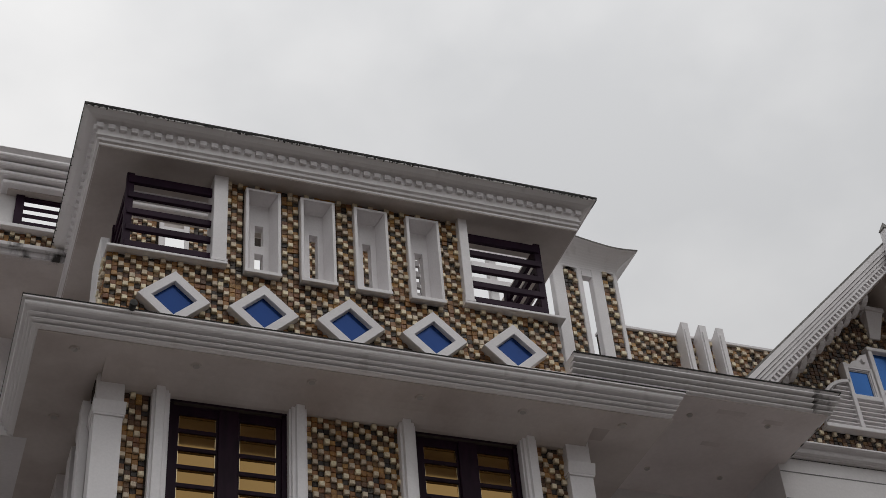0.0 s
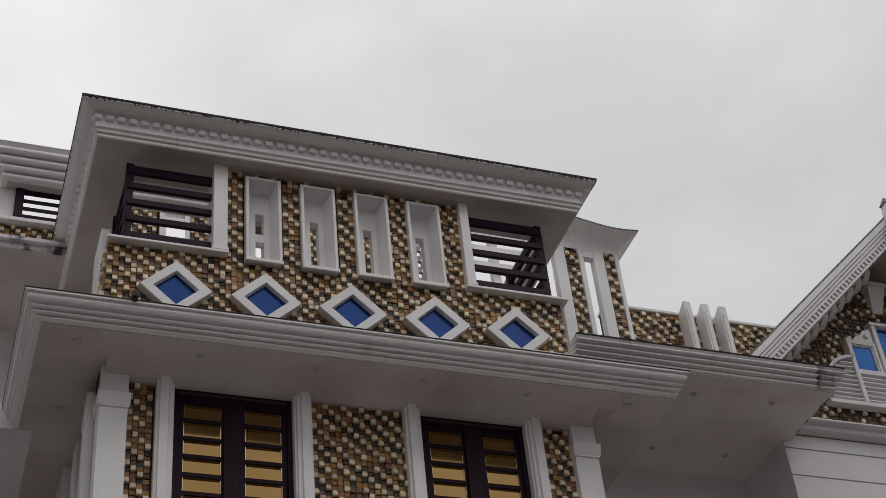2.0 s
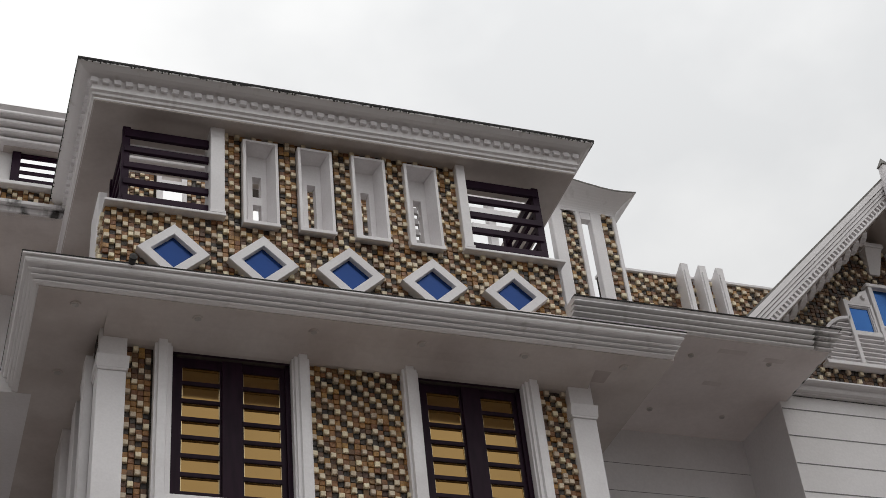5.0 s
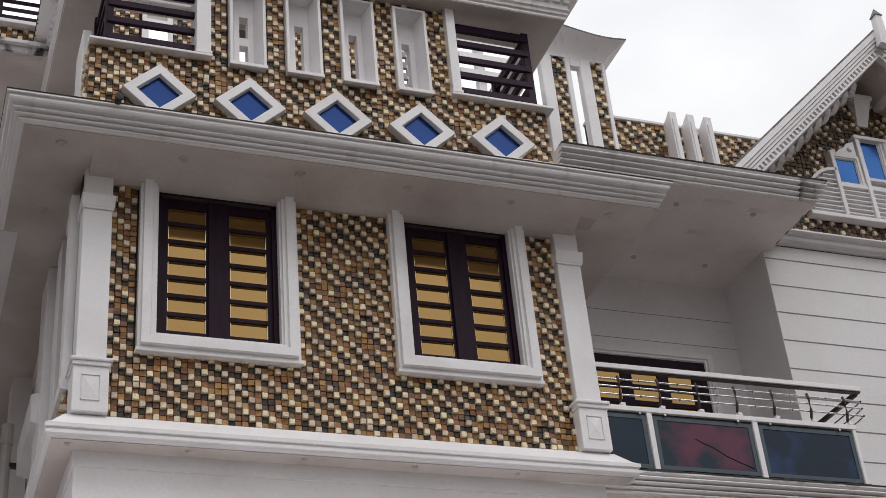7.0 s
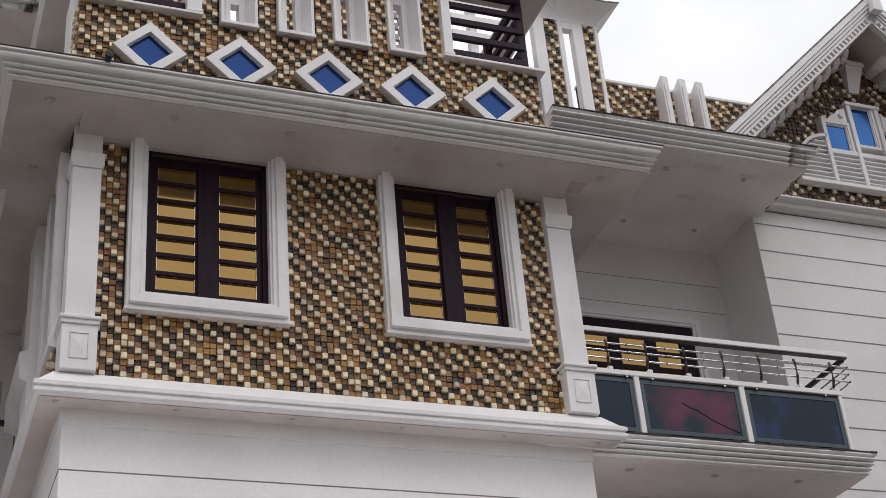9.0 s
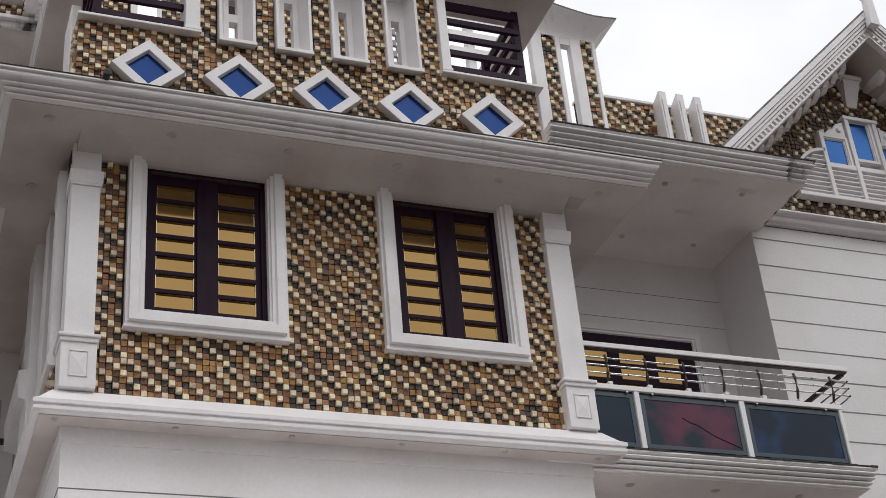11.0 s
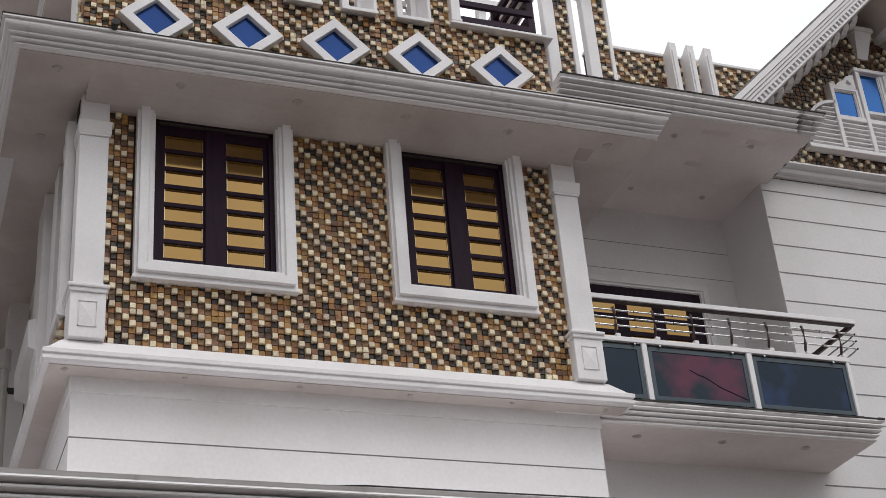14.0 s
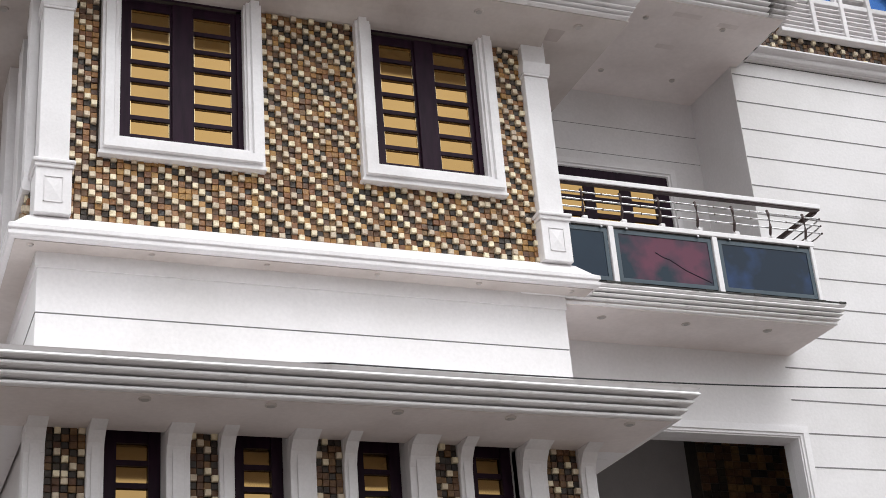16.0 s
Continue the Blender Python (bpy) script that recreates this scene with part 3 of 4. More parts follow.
structure("side_dado_cap", prism([(.1122, .5265), (.1040, .5275), (.1030, .5325), (.1045, .5385), (.1122, .5385)], "y", 1.0190, 1.150), TRIM, "white dado rail along the side of the bay", "trim")
dado = structure("wall_side_dado", box(.1100, .1125, 1.0190, 1.150, .4985, .5265), GROUT, "stone-clad dado on the side of the bay", "wall")
mosaic(dado, (1.0195, 1.150, .4990, .5263), .1100, facing="left")
structure("side_shelf", prism([(.1125, .5650), (.0965, .5700), (.0955, .5950), (.1125, .6000)], "y", 1.165, 1.275), TRIM, "white projecting shelf on the side of the bay", "shelf")
structure("side_pier", box(.1020, .1125, 1.150, 1.200, .498, .7127, bevel=.004), TRIM, "white pier on the side of the bay", "trim")
structure("side_pier_rear", box(.0935, .112, 1.36, 1.40, .498, .75, bevel=.004), WHITE, "white pier at the rear of the bay", "trim")
dp = thing("drain_pipe", "grey plastic drain pipe on the shaded side wall", "pipe", W(.088, 1.30, .40))
part("pipe", tube([W(.088, 1.30, Z0), W(.088, 1.30, .30), W(.088, 1.30, .62)], .045, 12), LAMP, dp)
part("socket", tube([W(.088, 1.30, .610), W(.088, 1.30, .630)], .055, 12), LAMP, dp)
part("clamp", box(.086, .110, 1.297, 1.303, .588, .592), CABLE, dp)

# ---- top storey: stone band, lozenge windows, louvred openings, slots ----
SLOTS = [.2292 + .0515 * i for i in range(4)]
SW, SZ0, SZ1 = .0330, .8440, .9430
LOZ = [.1686 + .0780 * i for i in range(5)]
LZ, LW, LH = .8006, .0314, .0291
bm = wall_bm(XL + .001, .2055, YF + .0035, YF + .02, .70, .8465)
add_box(bm, .441, .5315, YF + .0035, YF + .02, .70, .8465)
top_wall = structure("wall_top_ends", bm, GROUT, "ends of the stone band wall of the top storey", "wall")
bm = wall_bm(.2055, .441, YF + .0035, YF + .02, .70, ZC, [(s + .0008, s + SW - .0008, SZ0 + .0008, SZ1 - .0008) for s in SLOTS])
top_mid = structure("wall_top_front", bm, GROUT, "stone-clad wall of the top storey with four slots", "wall")


def in_lozenge(x, z):
    return any(abs(x - c) / LW + abs(z - LZ) / LH < .93 for c in LOZ)


slot_holes = [(s + .002, s + SW - .002, SZ0, SZ1) for s in SLOTS]
mosaic(top_mid, (.212, .437, .765, ZC), YF + .0035, holes=[in_lozenge, *slot_holes], single=(.255, .40, .80, .846))
mosaic(top_wall, (XL, .212, .765, .8465), YF + .0035, holes=[in_lozenge], single=(XL, .205, .795, .8465))
mosaic(top_wall, (.437, .5315, .765, .8465), YF + .0035, holes=[in_lozenge], single=(.45, .5315, .795, .8465))
mosaic(top_wall, (YF + .004, YF + .03, .765, .8465), XL + .001, facing="left")

for c in LOZ:
    t = thing("lozenge_window", "diamond-shaped window of blue mirror glass in a white frame", "window", W(c, YF, LZ - LH), "row of diamond windows")
    bm = bmesh.new()
    ring = []
    for s, d in ((1.0, -.006), (1.0, .0056), (.98, .0066), (.63, .0066), (.615, .0058), (.61, .001), (.61, -.006)):
        ring.append([bm.verts.new(W(c + a * LW * s, YF - d, LZ + b * LH * s)) for a, b in ((-1, 0), (0, -1), (1, 0), (0, 1))])
    for i in range(len(ring)):
        n = ring[(i + 1) % len(ring)]
        for j in range(4):
            bm.faces.new((ring[i][j], ring[i][(j + 1) % 4], n[(j + 1) % 4], n[j]))
    part("frame", bm, TRIM, t, "thick white plaster frame")
    bm = bmesh.new()
    a = [bm.verts.new(W(c + p * LW * .61, YF - .0015, LZ + q * LH * .61)) for p, q in ((-1, 0), (0, -1), (1, 0), (0, 1))]
    b = [bm.verts.new(W(c + p * LW * .61, YF + .002, LZ + q * LH * .61)) for p, q in ((-1, 0), (0, -1), (1, 0), (0, 1))]
    bm.faces.new(a)
    bm.faces.new(b[::-1])
    for j in range(4):
        bm.faces.new((a[j], b[j], b[(j + 1) % 4], a[(j + 1) % 4]))
    part("pane", bm, BLUE, t, "blue mirror glass pane")

for s in SLOTS:
    t = thing("slot_window", "tall white slot narrowing to an open slit", "window", W(s + SW / 2, YF, SZ0), "row of wall slots")
    bm = bmesh.new()
    ring = []
    x0, x1 = s, s + SW
    e = .0028
    for a, b, z0, z1, y in ((x0, x1, SZ0, SZ1, YF + .004), (x0, x1, SZ0, SZ1, YF - .0045), (x0 + .0006, x1 - .0006, SZ0 + .0006, SZ1 - .0006, YF - .0050),
                            (x0 + e, x1 - e, SZ0 + e, SZ1 - e, YF - .0050), (x0 + e + .0006, x1 - e - .0006, SZ0 + e, SZ1 - e, YF - .002),
                            (x0 + .0080, x1 - .0075, SZ0 + e, SZ1 - .0060, YF + .0120), (x0 + .0125, x0 + .0205, SZ0 + .0060, SZ1 - .030, YF + .0122),
                            (x0 + .0125, x0 + .0205, SZ0 + .0060, SZ1 - .030, YF + .0215), (x0 + e, x1 - e, SZ0 + .002, SZ1 - e, YF + .0215)):
        ring.append([bm.verts.new(W(p, y, q)) for p, q in ((a, z0), (b, z0), (b, z1), (a, z1))])
    for i in range(len(ring) - 1):
        for j in range(4):
            bm.faces.new((ring[i][j], ring[i][(j + 1) % 4], ring[i + 1][(j + 1) % 4], ring[i + 1][j]))
    part("jamb", bm, TRIM, t)
    if s == SLOTS[0]:
        part("cross_bar", box(x0 + .0125, x0 + .0205, YF + .0124, YF + .0210, .8800, .8890), TRIM, t)
    part("sill", box(x0 - .0004, x1 + .0004, YF - .0070, YF - .0045, SZ0 - .0022, SZ0 + .0015, bevel=.004), TRIM, t)


def post(x0, x1, y0, y1, label="square white post beside the louvres"):
    t = thing("post", label, "post", W((x0 + x1) / 2, y0, .853), "white posts of the top storey")
    part("shaft", box(x0, x1, y0, y1, .849, ZC, bevel=.006), TRIM, t)
    part("foot", box(x0 - .0008, x1 + .0008, y0 - .001, y1 + .001, .849, .852, bevel=.004), TRIM, t)


post(.1995, .2125, YF - .006, YF + .02)
post(.4365, .4455, YF - .006, YF + .02)
bm = box(XL - .0015, .2135, YF - .007, YF + .018, .8462, .8490, bevel=.006)
structure("ledge_1", bm, TRIM, "thin white ledge under the louvres", "trim")
bm = box(.4355, .5365, YF - .007, YF + .018, .8462, .8490, bevel=.006)
add_box(bm, .5295, .5365, YF + .018, 1.10, .8462, .8490)
structure("ledge_2", bm, TRIM, "thin white ledge under the louvres", "trim")
structure("wall_top_side", box(.524, .5315, YF + .02, 1.10, .70, .8462), WHITE, "white side wall under the louvres", "wall")
structure("wall_top_side_rear", box(.1115, .118, YF + .03, 1.45, .70, .8462), WHITE, "white side wall of the top storey", "wall")
bm = box(.1075, .1155, 1.035, 1.08, .70, .890, bevel=.01)
structure("side_column", bm, WHITE, "broad white column on the side of the top storey", "column")


def louvre(name, xa, xb, side_x, label):
    """Front bars between xa and xb, turning back along the side at side_x."""
    t = thing(name, label, "louvre", W((xa + xb) / 2, YF, .856), "corner louvres")
    d = 1 if side_x < xa + .01 else -1
    for i in range(5):
        z = .8600 + .0190 * i
        h = .0064 if i < 4 else .0090
        part("bar", box(xa, xb, YF + .002, YF + .006, z - h / 2, z + h / 2, bevel=.004), PLUM, t)
        part("bar", box(side_x - .002, side_x + .002, YF + .007, 1.085, z - h / 2, z + h / 2, bevel=.004), PLUM, t)
    for y in (YF + .0035, 1.078):
        part("upright", box(side_x - .0035, side_x + .0035, y, y + .006, .849, .944, bevel=.004), PLUM, t)


louvre("corner_louvre", .1240, .1995, .1255, "plum-painted metal louvre bars wrapping an open corner")
louvre("corner_louvre", .4455, .5225, .5215, "plum-painted metal louvre bars wrapping the other corner")

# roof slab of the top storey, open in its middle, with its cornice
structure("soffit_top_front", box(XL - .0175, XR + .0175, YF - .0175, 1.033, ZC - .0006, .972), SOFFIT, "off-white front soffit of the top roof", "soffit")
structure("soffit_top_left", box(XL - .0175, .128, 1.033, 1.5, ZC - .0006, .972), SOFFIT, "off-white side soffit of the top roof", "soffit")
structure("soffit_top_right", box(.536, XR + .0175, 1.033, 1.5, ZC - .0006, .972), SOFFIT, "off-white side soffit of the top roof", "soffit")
prof = [(.0150, .9512), (.0165, .9503), (.0180, .9518), (.0180, .9535), (.0168, .9540), (.0168, .9548), (.0195, .9556), (.0200, .9575), (.0188, .9582),
        (.0188, .9592), (.0215, .9600), (.0215, .9614), (.0205, .9620), (.0205, .9745), (.0262, .9752), (.0300, .9764), (.0338, .9795), (.0352, .9799), (.0352, .9828), (.0150, .9832)]
structure("cornice_top", sweep(prof, XL, XR, YF, 1.5), CORNICE, "white moulded roof cornice with a dentil course", "cornice")
cornice = bpy.data.objects["cornice_top"]
bm = box(-.0031, .0031, -.0036, 0, -.0025, .0025)
bm.transform(Matrix.Translation((0, 0, -EYE)))
dent = bpy.data.meshes.new("dentil")
bm.to_mesh(dent)
bm.free()
dent.materials.append(TRIM)
x = XL - .019
while x < XR + .0215:
    ob = new("dentil", dent)
    ob.location = W(x, YF - .0203, .9702)
    under(ob, cornice)
    x += .0104
for i in range(40):
    ob = new("dentil", dent)
    ob.matrix_world = Matrix.Translation(W(XL - .0203, YF - .017 + .0104 * i, .9702)) @ Matrix.Rotation(radians(-90), 4, "Z")
    under(ob, cornice)
# weathered black roof edge: ragged slates of mildew
bm = bmesh.new()


def crust(x0, y0, x1, y1, n):
    for i in range(n):
        a, b = i / n, (i + 1) / n
        ax, ay, bx, by = x0 + (x1 - x0) * a, y0 + (y1 - y0) * a, x0 + (x1 - x0) * b, y0 + (y1 - y0) * b
        o, h = rng.uniform(0, .0005), rng.uniform(.0, .0003) + (.0006 if rng.random() < .05 else 0)
        if abs(x1 - x0) > abs(y1 - y0):
            add_box(bm, ax, bx, ay - o, ay + .012, .9815 - rng.uniform(0, .0020), .9833 + h)
        else:
            add_box(bm, ax - o, ax + .012, ay, by, .9815 - rng.uniform(0, .0020), .9833 + h)


crust(XL - .0352, YF - .0352, XR + .0352, YF - .0352, 420)
crust(XL - .0352, YF - .0232, XL - .0352, 1.48, 380)
add_box(bm, XL - .0356, XR + .0356, YF - .0358, YF - .022, .9815, .9835)
add_box(bm, XL - .0358, XL - .022, YF - .022, 1.48, .9815, .9835)
structure("roof_edge", bm, MILDEW, "black weathered edge of the flat roof", "roof edge")
bm = bmesh.new()
add_box(bm, XR + .024, XR + .0362, YF - .0232, 1.49, .9828, .9846)
structure("roof_edge_side", bm, MILDEW, "black weathered side edge of the flat roof", "roof edge")

# stair tower seen through the louvres and slots
YT = 1.25
tower_holes = [(.1915, .2230, 1.0555, 1.1155), (.1925, .2195, 1.0975, 1.1125), (.2965, .3085, 1.02, 1.092)]
tower = structure("wall_tower", wall_bm(.10, .478, YT, YT + .015, .74, 1.150, tower_holes[:1] + tower_holes[2:]), GROUT, "stone-clad wall of the stair tower behind", "wall")
mosaic(tower, (.10, .478, .98, 1.150), YT, holes=[(.191, .2235, 1.054, 1.117), (.292, .312, 1.02, 1.14)])
bm = wall_bm(.1905, .2235, YT - .008, YT - .004, 1.054, 1.1165, [(.1975, .2190, 1.062, 1.0885), (.1955, .2175, 1.0975, 1.1115)])
structure("tower_window", bm, TRIM, "white framed opening in the stair tower", "window")
structure("tower_panel", box(.1950, .2180, YT - .0038, YT - .001, 1.0965, 1.1125), SOFFIT, "pale panel in the tower window", "panel")
for z0, z1 in ((1.150, 1.156), (1.171, 1.180)):
    structure("tower_beam", box(.10, .478, YT - .01, YT + .03, z0, z1, bevel=.01), TRIM, "white beam on the stair tower", "beam")
bm = bmesh.new()
for i in range(2):
    for j in range(14):
        if (i + j) % 2:
            add_box(bm, .486 + .008 * i, .494 + .008 * i, YT, YT + .004, 1.02 + .008 * j, 1.028 + .008 * j)
structure("tower_screen", bm, DARKIN, "pierced chequered screen on the roof terrace", "screen")
for z in (1.085, 1.109, 1.131, 1.156):
    structure("tower_rail", box(.552, .625 - (z - 1.085) * .1, 1.23, 1.24, z - .0045, z + .0045, bevel=.006), TRIM, "white horizontal rail on the roof terrace", "rail")
bm = box(.576, .585, 1.235, 1.245, 1.03, 1.17)
structure("tower_post", bm, TRIM, "white post on the roof terrace", "post")

# ---- right of the top storey: arcade of slim columns under a curved canopy ----
YA = 1.02
t = thing("roof_arcade", "white arcade of slim columns with stone strips under a curved canopy", "arcade", W(.575, YA, .797))
for a, b in ((.5435, .5560), (.5705, .5760), (.5865, .5985), (.6105, .6150)):
    part("column", box(a, b, YA, YA + .009, .727, .945, bevel=.01), TRIM, t)
for a, b in ((.5560, .5705), (.5985, .6105)):
    bm = box(a, b, YA + .004, YA + .009, .727, .93)
    add_prism(bm, [(a, .945), (b, .945), (b, .9325), (b - .0012, .9365), ((a + b) / 2, .9395), (a + .0012, .9365), (a, .9325)], "y", YA + .001, YA + .009)
    st = part("strip", bm, TRIM, t)
    bm = prism([(a + .0002, .79), (b - .0002, .79), (b - .0002, .9325), (b - .0012, .9365), ((a + b) / 2, .9395), (a + .0012, .9365), (a + .0002, .9325)], "y", YA + .0035, YA + .0038)
    part("backing", bm, GROUT, st)
    mosaic(st, (a + .0002, b - .0002, .80, .9385), YA + .0035, holes=[lambda x, z, c=(a + b) / 2: z > .9315 and abs(x - c) > .0030 or z > .9370])
part("lintel", box(.5560, .6105, YA + .001, YA + .009, .9222 + .02, .952, bevel=.006), TRIM, t)
part("slit_head", box(.5760, .5865, YA + .0003, YA + .008, .9285, .9425), TRIM, t)
# canopy: a cove flaring out to an upturned corner, its top edge rising towards the house
bm = bmesh.new()
N = 16


def canopy_top(x):
    return .9545 + .40 * max(0.0, .606 - x) ** 1.28 + .9 * max(0.0, x - .612) ** 1.6


rows = []
for k in range(11):
    s = k / 10
    out = .0185 * (s ** 1.8)
    row = []
    for i in range(N + 1):
        x = .505 + (.6145 + out - .505) * i / N
        row.append(W(x, YA - out, .937 + (canopy_top(x) - .937) * s))
    row.append(W(.6145 + out, YA + .03, .937 + (canopy_top(.6145 + out) - .937) * s))
    rows.append(row)
top = rows[-1]
rows.append([p + Vector((.004 if i >= N else 0, -.004, .016)) for i, p in enumerate(top)])
rows.append([p + Vector((-.15 if i > N else 0, .3 if i <= N else 0, .05)) for i, p in enumerate(top)])
vs = [[bm.verts.new(p) for p in q] for q in rows]
for k in range(len(rows) - 1):
    for i in range(N + 1):
        bm.faces.new((vs[k][i], vs[k][i + 1], vs[k + 1][i + 1], vs[k + 1][i]))
bm.faces.ensure_lookup_table()
for i, fc in enumerate(bm.faces):
    fc.material_index = 1 if i >= 10 * (N + 1) else 0
part("canopy", bm, (CORNICE, MILDEW_L), t, "white cove with a weathered edge")

# parapet with three fins
YP = 1.04
para = structure("wall_parapet", box(.60, .800, YP, YP + .015, .727, .8835), GROUT, "stone-clad roof parapet", "wall")
mosaic(para, (.612, .80, .80, .883), YP, single=(.63, .79, .832, .883))
structure("parapet_coping", box(.60, .800, YP - .004, YP + .018, .8835, .887, bevel=.006), TRIM, "thin white parapet coping", "coping")
for x in (.6795, .6995, .7192):
    f = thing("parapet_fin", "white slanted concrete fin on the parapet", "fin", W(x + .0045, 1.024, .797), "three parapet fins")
    part("blade", prism([(1.022, .727), (1.022, .8905), (1.0235, .8915), (1.033, .886), (1.043, .884), (1.043, .727)], "x", x, x + .0072), TRIM, f)
    part("rib", box(x + .0018, x + .0054, 1.0208, 1.022, .80, .882, bevel=.003), TRIM, f)

# these stand on the rear part of the roof: set back along the lines of sight from the street
def set_back(ob, k):
    eye = Vector((0, 0, EYE))
    ob.matrix_basis = Matrix.Translation(eye) @ Matrix.Scale(k, 4) @ Matrix.Translation(-eye) @ ob.matrix_basis


for ob in [o for o in scene.objects if o.parent is None and o.name.split(".")[0] in ("roof_arcade", "wall_parapet", "parapet_coping", "parapet_fin")]:
    set_back(ob, 1.098)

# ---- right wing: gable, dormer windows, string course ----
XA, ZA2, SL = .9617, 1.0490, .985
YG = 1.02
g = thing("gable_roof", "white gable roof edge with ribbed rakes, dentils and brackets", "roof", W(XA, YR, .80))


def rake(name, offs, y0, y1, mat, label=""):
    """A board along both slopes; offs: distances below the roof line (taken upright) of its upper and lower edge."""
    for s in (-1, 1):
        u, lo = offs
        L = .236
        pts = [(XA, ZA2 - u), (XA + s * L, ZA2 - u - L * SL), (XA + s * L, ZA2 - lo - L * SL), (XA, ZA2 - lo)]
        part(name, prism(pts, "y", y0, y1), mat, g, label)


rake("rake_crown", (0, .0080), YG - .004, YG + .08, TRIM)
rake("rake_rib", (.0086, .0128), YG - .0026, YG + .08, TRIM)
rake("rake_rib", (.0134, .0176), YG - .0013, YG + .08, TRIM)
rake("rake_rib", (.0182, .0224), YG, YG + .08, TRIM)
rake("rake_board", (.0224, .0300), YG + .0030, YG + .08, TRIM)
rake("rake_lip", (.0300, .0330), YG + .0005, YG + .08, TRIM)
rake("rake_soffit", (.0330, .0342), YG + .008, YR + .03, SOFFIT)
rake("roof_skin", (-.003, 0), YG - .0035, YR + .2, MILDEW_L)
cs = 1 / math.sqrt(1 + SL * SL)
for s in (-1, 1):
    for i in range(44):
        d = .006 + .0052 * i
        bm = box(-.0014, .0014, 0, .0045, -.0024, .0024)
        bm.transform(Matrix.Translation((0, 0, -EYE)))
        bm.transform(Matrix.Translation(W(XA + s * d, YG - .0002, ZA2 - .0262 - d * SL)) @ Matrix.Rotation(s * math.atan(SL), 4, "Y"))
        part("dentil", bm, TRIM, g)
    for i in range(13):
        d = .026 + .0148 * i
        zc = ZA2 - .0335 - d * SL
        w = .0032
        pts = [(YG + .022, zc + .004), (YG + .022, zc - .002), (YG + .025, zc - .0060), (YG + .030, zc - .0090), (YG + .036, zc - .0095), (YG + .040, zc - .0065), (YG + .0598, zc - .0040), (YG + .0598, zc + .004)]
        part("bracket", prism(pts, "x", XA + s * d - w, XA + s * d + w), TRIM, g)
gw = prism([(XA - .25, .785), (XA + .25, .785), (XA, ZA2 - .036)], "y", YR, YR + .02)
gable = structure("wall_gable", gw, GROUT, "stone-clad gable wall", "wall")
DX = .9595


def in_gable(x, z):
    roof = z > ZA2 - .034 - abs(x - XA) * SL
    if x < .62:
        return True
    win = z > .826 and (abs(x - DX) < .0545 and z < .914 or abs(x - DX) < .019 and z < .940 or (abs(x - DX) < .105 and z < .885 and z < .832 + .05 * math.sqrt(max(0.0, 1 - ((abs(x - DX) - .05) / .048) ** 2)) if .05 < abs(x - DX) < .098 else False))
    return roof or win


# darker mix: fewer cream tiles, and the rakes' shade put into the colour
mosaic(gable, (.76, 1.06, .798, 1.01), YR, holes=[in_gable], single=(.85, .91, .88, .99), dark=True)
# keystone bracket under the apex
bm = bmesh.new()
lo4 = [bm.verts.new(W(*p)) for p in ((.9550, 1.0765, .960), (.9680, 1.0765, .960), (.9680, YR, .960), (.9550, YR, .960))]
hi4 = [bm.verts.new(W(*p)) for p in ((.9505, 1.0655, .990), (.9725, 1.0655, .990), (.9725, YR, .990), (.9505, YR, .990))]
bm.faces.new(lo4[::-1])
bm.faces.new(hi4)
for i in range(4):
    bm.faces.new((lo4[i], lo4[(i + 1) % 4], hi4[(i + 1) % 4], hi4[i]))
k1 = part("keystone", bm, TRIM, g, "white tapering keystone bracket")
part("keystone_cap", box(.9488, .9742, 1.0635, YR, .990, .9955, bevel=.006), TRIM, k1)
# finial
f = thing("roof_finial", "slim white finial post on the gable's apex", "finial", W(XA + .006, YG, 1.03))
part("shaft", prism([(.9590, 1.026), (.9710, 1.025), (.9700, 1.0665), (.9625, 1.0665)], "y", YG - .012, YG - .003), TRIM, f)
bm = bmesh.new()
base = [bm.verts.new(W(a, b, 1.0665)) for a, b in ((.9610, YG - .013), (.9715, YG - .013), (.9715, YG - .002), (.9610, YG - .002))]
tip = bm.verts.new(W(.9665, YG - .0075, 1.0790))
bm.faces.new(base)
for i in range(4):
    bm.faces.new((base[i], base[(i + 1) % 4], tip))
part("cap", bm, MILDEW_L, f, "grey weathered cap")

# dormer window group on the gable wall
d = thing("window_dormer", "stepped white window group with three blue panes over slatted panels", "window", W(DX, YR, .824), kind="structure")
YD = YR - .006
PANES = [(.9070, .9325, .8740, .9052), (.9470, .9690, .8855, .9338), (.9825, 1.0080, .8740, .9052)]
for a, b, z0, z1 in PANES:
    cx = (a + b) / 2
    part("sash_frame", moulded_frame(a, b, z0, z1, .0048 if b - a > .028 else .0062, YD, .004), TRIM, d)
    part("pane", box(a, b, YD - .0008, YD + .003, z0, z1), BLUE_SKYLIT, d, "blue mirror glass pane toned lighter for the sky's reflection")
for a, b in ((.9005, .9055), (.9385, .9436), (.9748, .9800), (1.0140, 1.0190)):
    part("mullion", box(a, b, YD - .006, YD + .005, .829, .9125 if a < .91 or a > 1.0 else .9342, bevel=.006), TRIM, d)
part("transom", box(.9005, 1.019, YD - .005, YD + .004, .8665, .8725, bevel=.006), TRIM, d)
part("head_board", box(.9368, .9825, YD - .007, YD + .004, .9342, .9388, bevel=.008), TRIM, d)
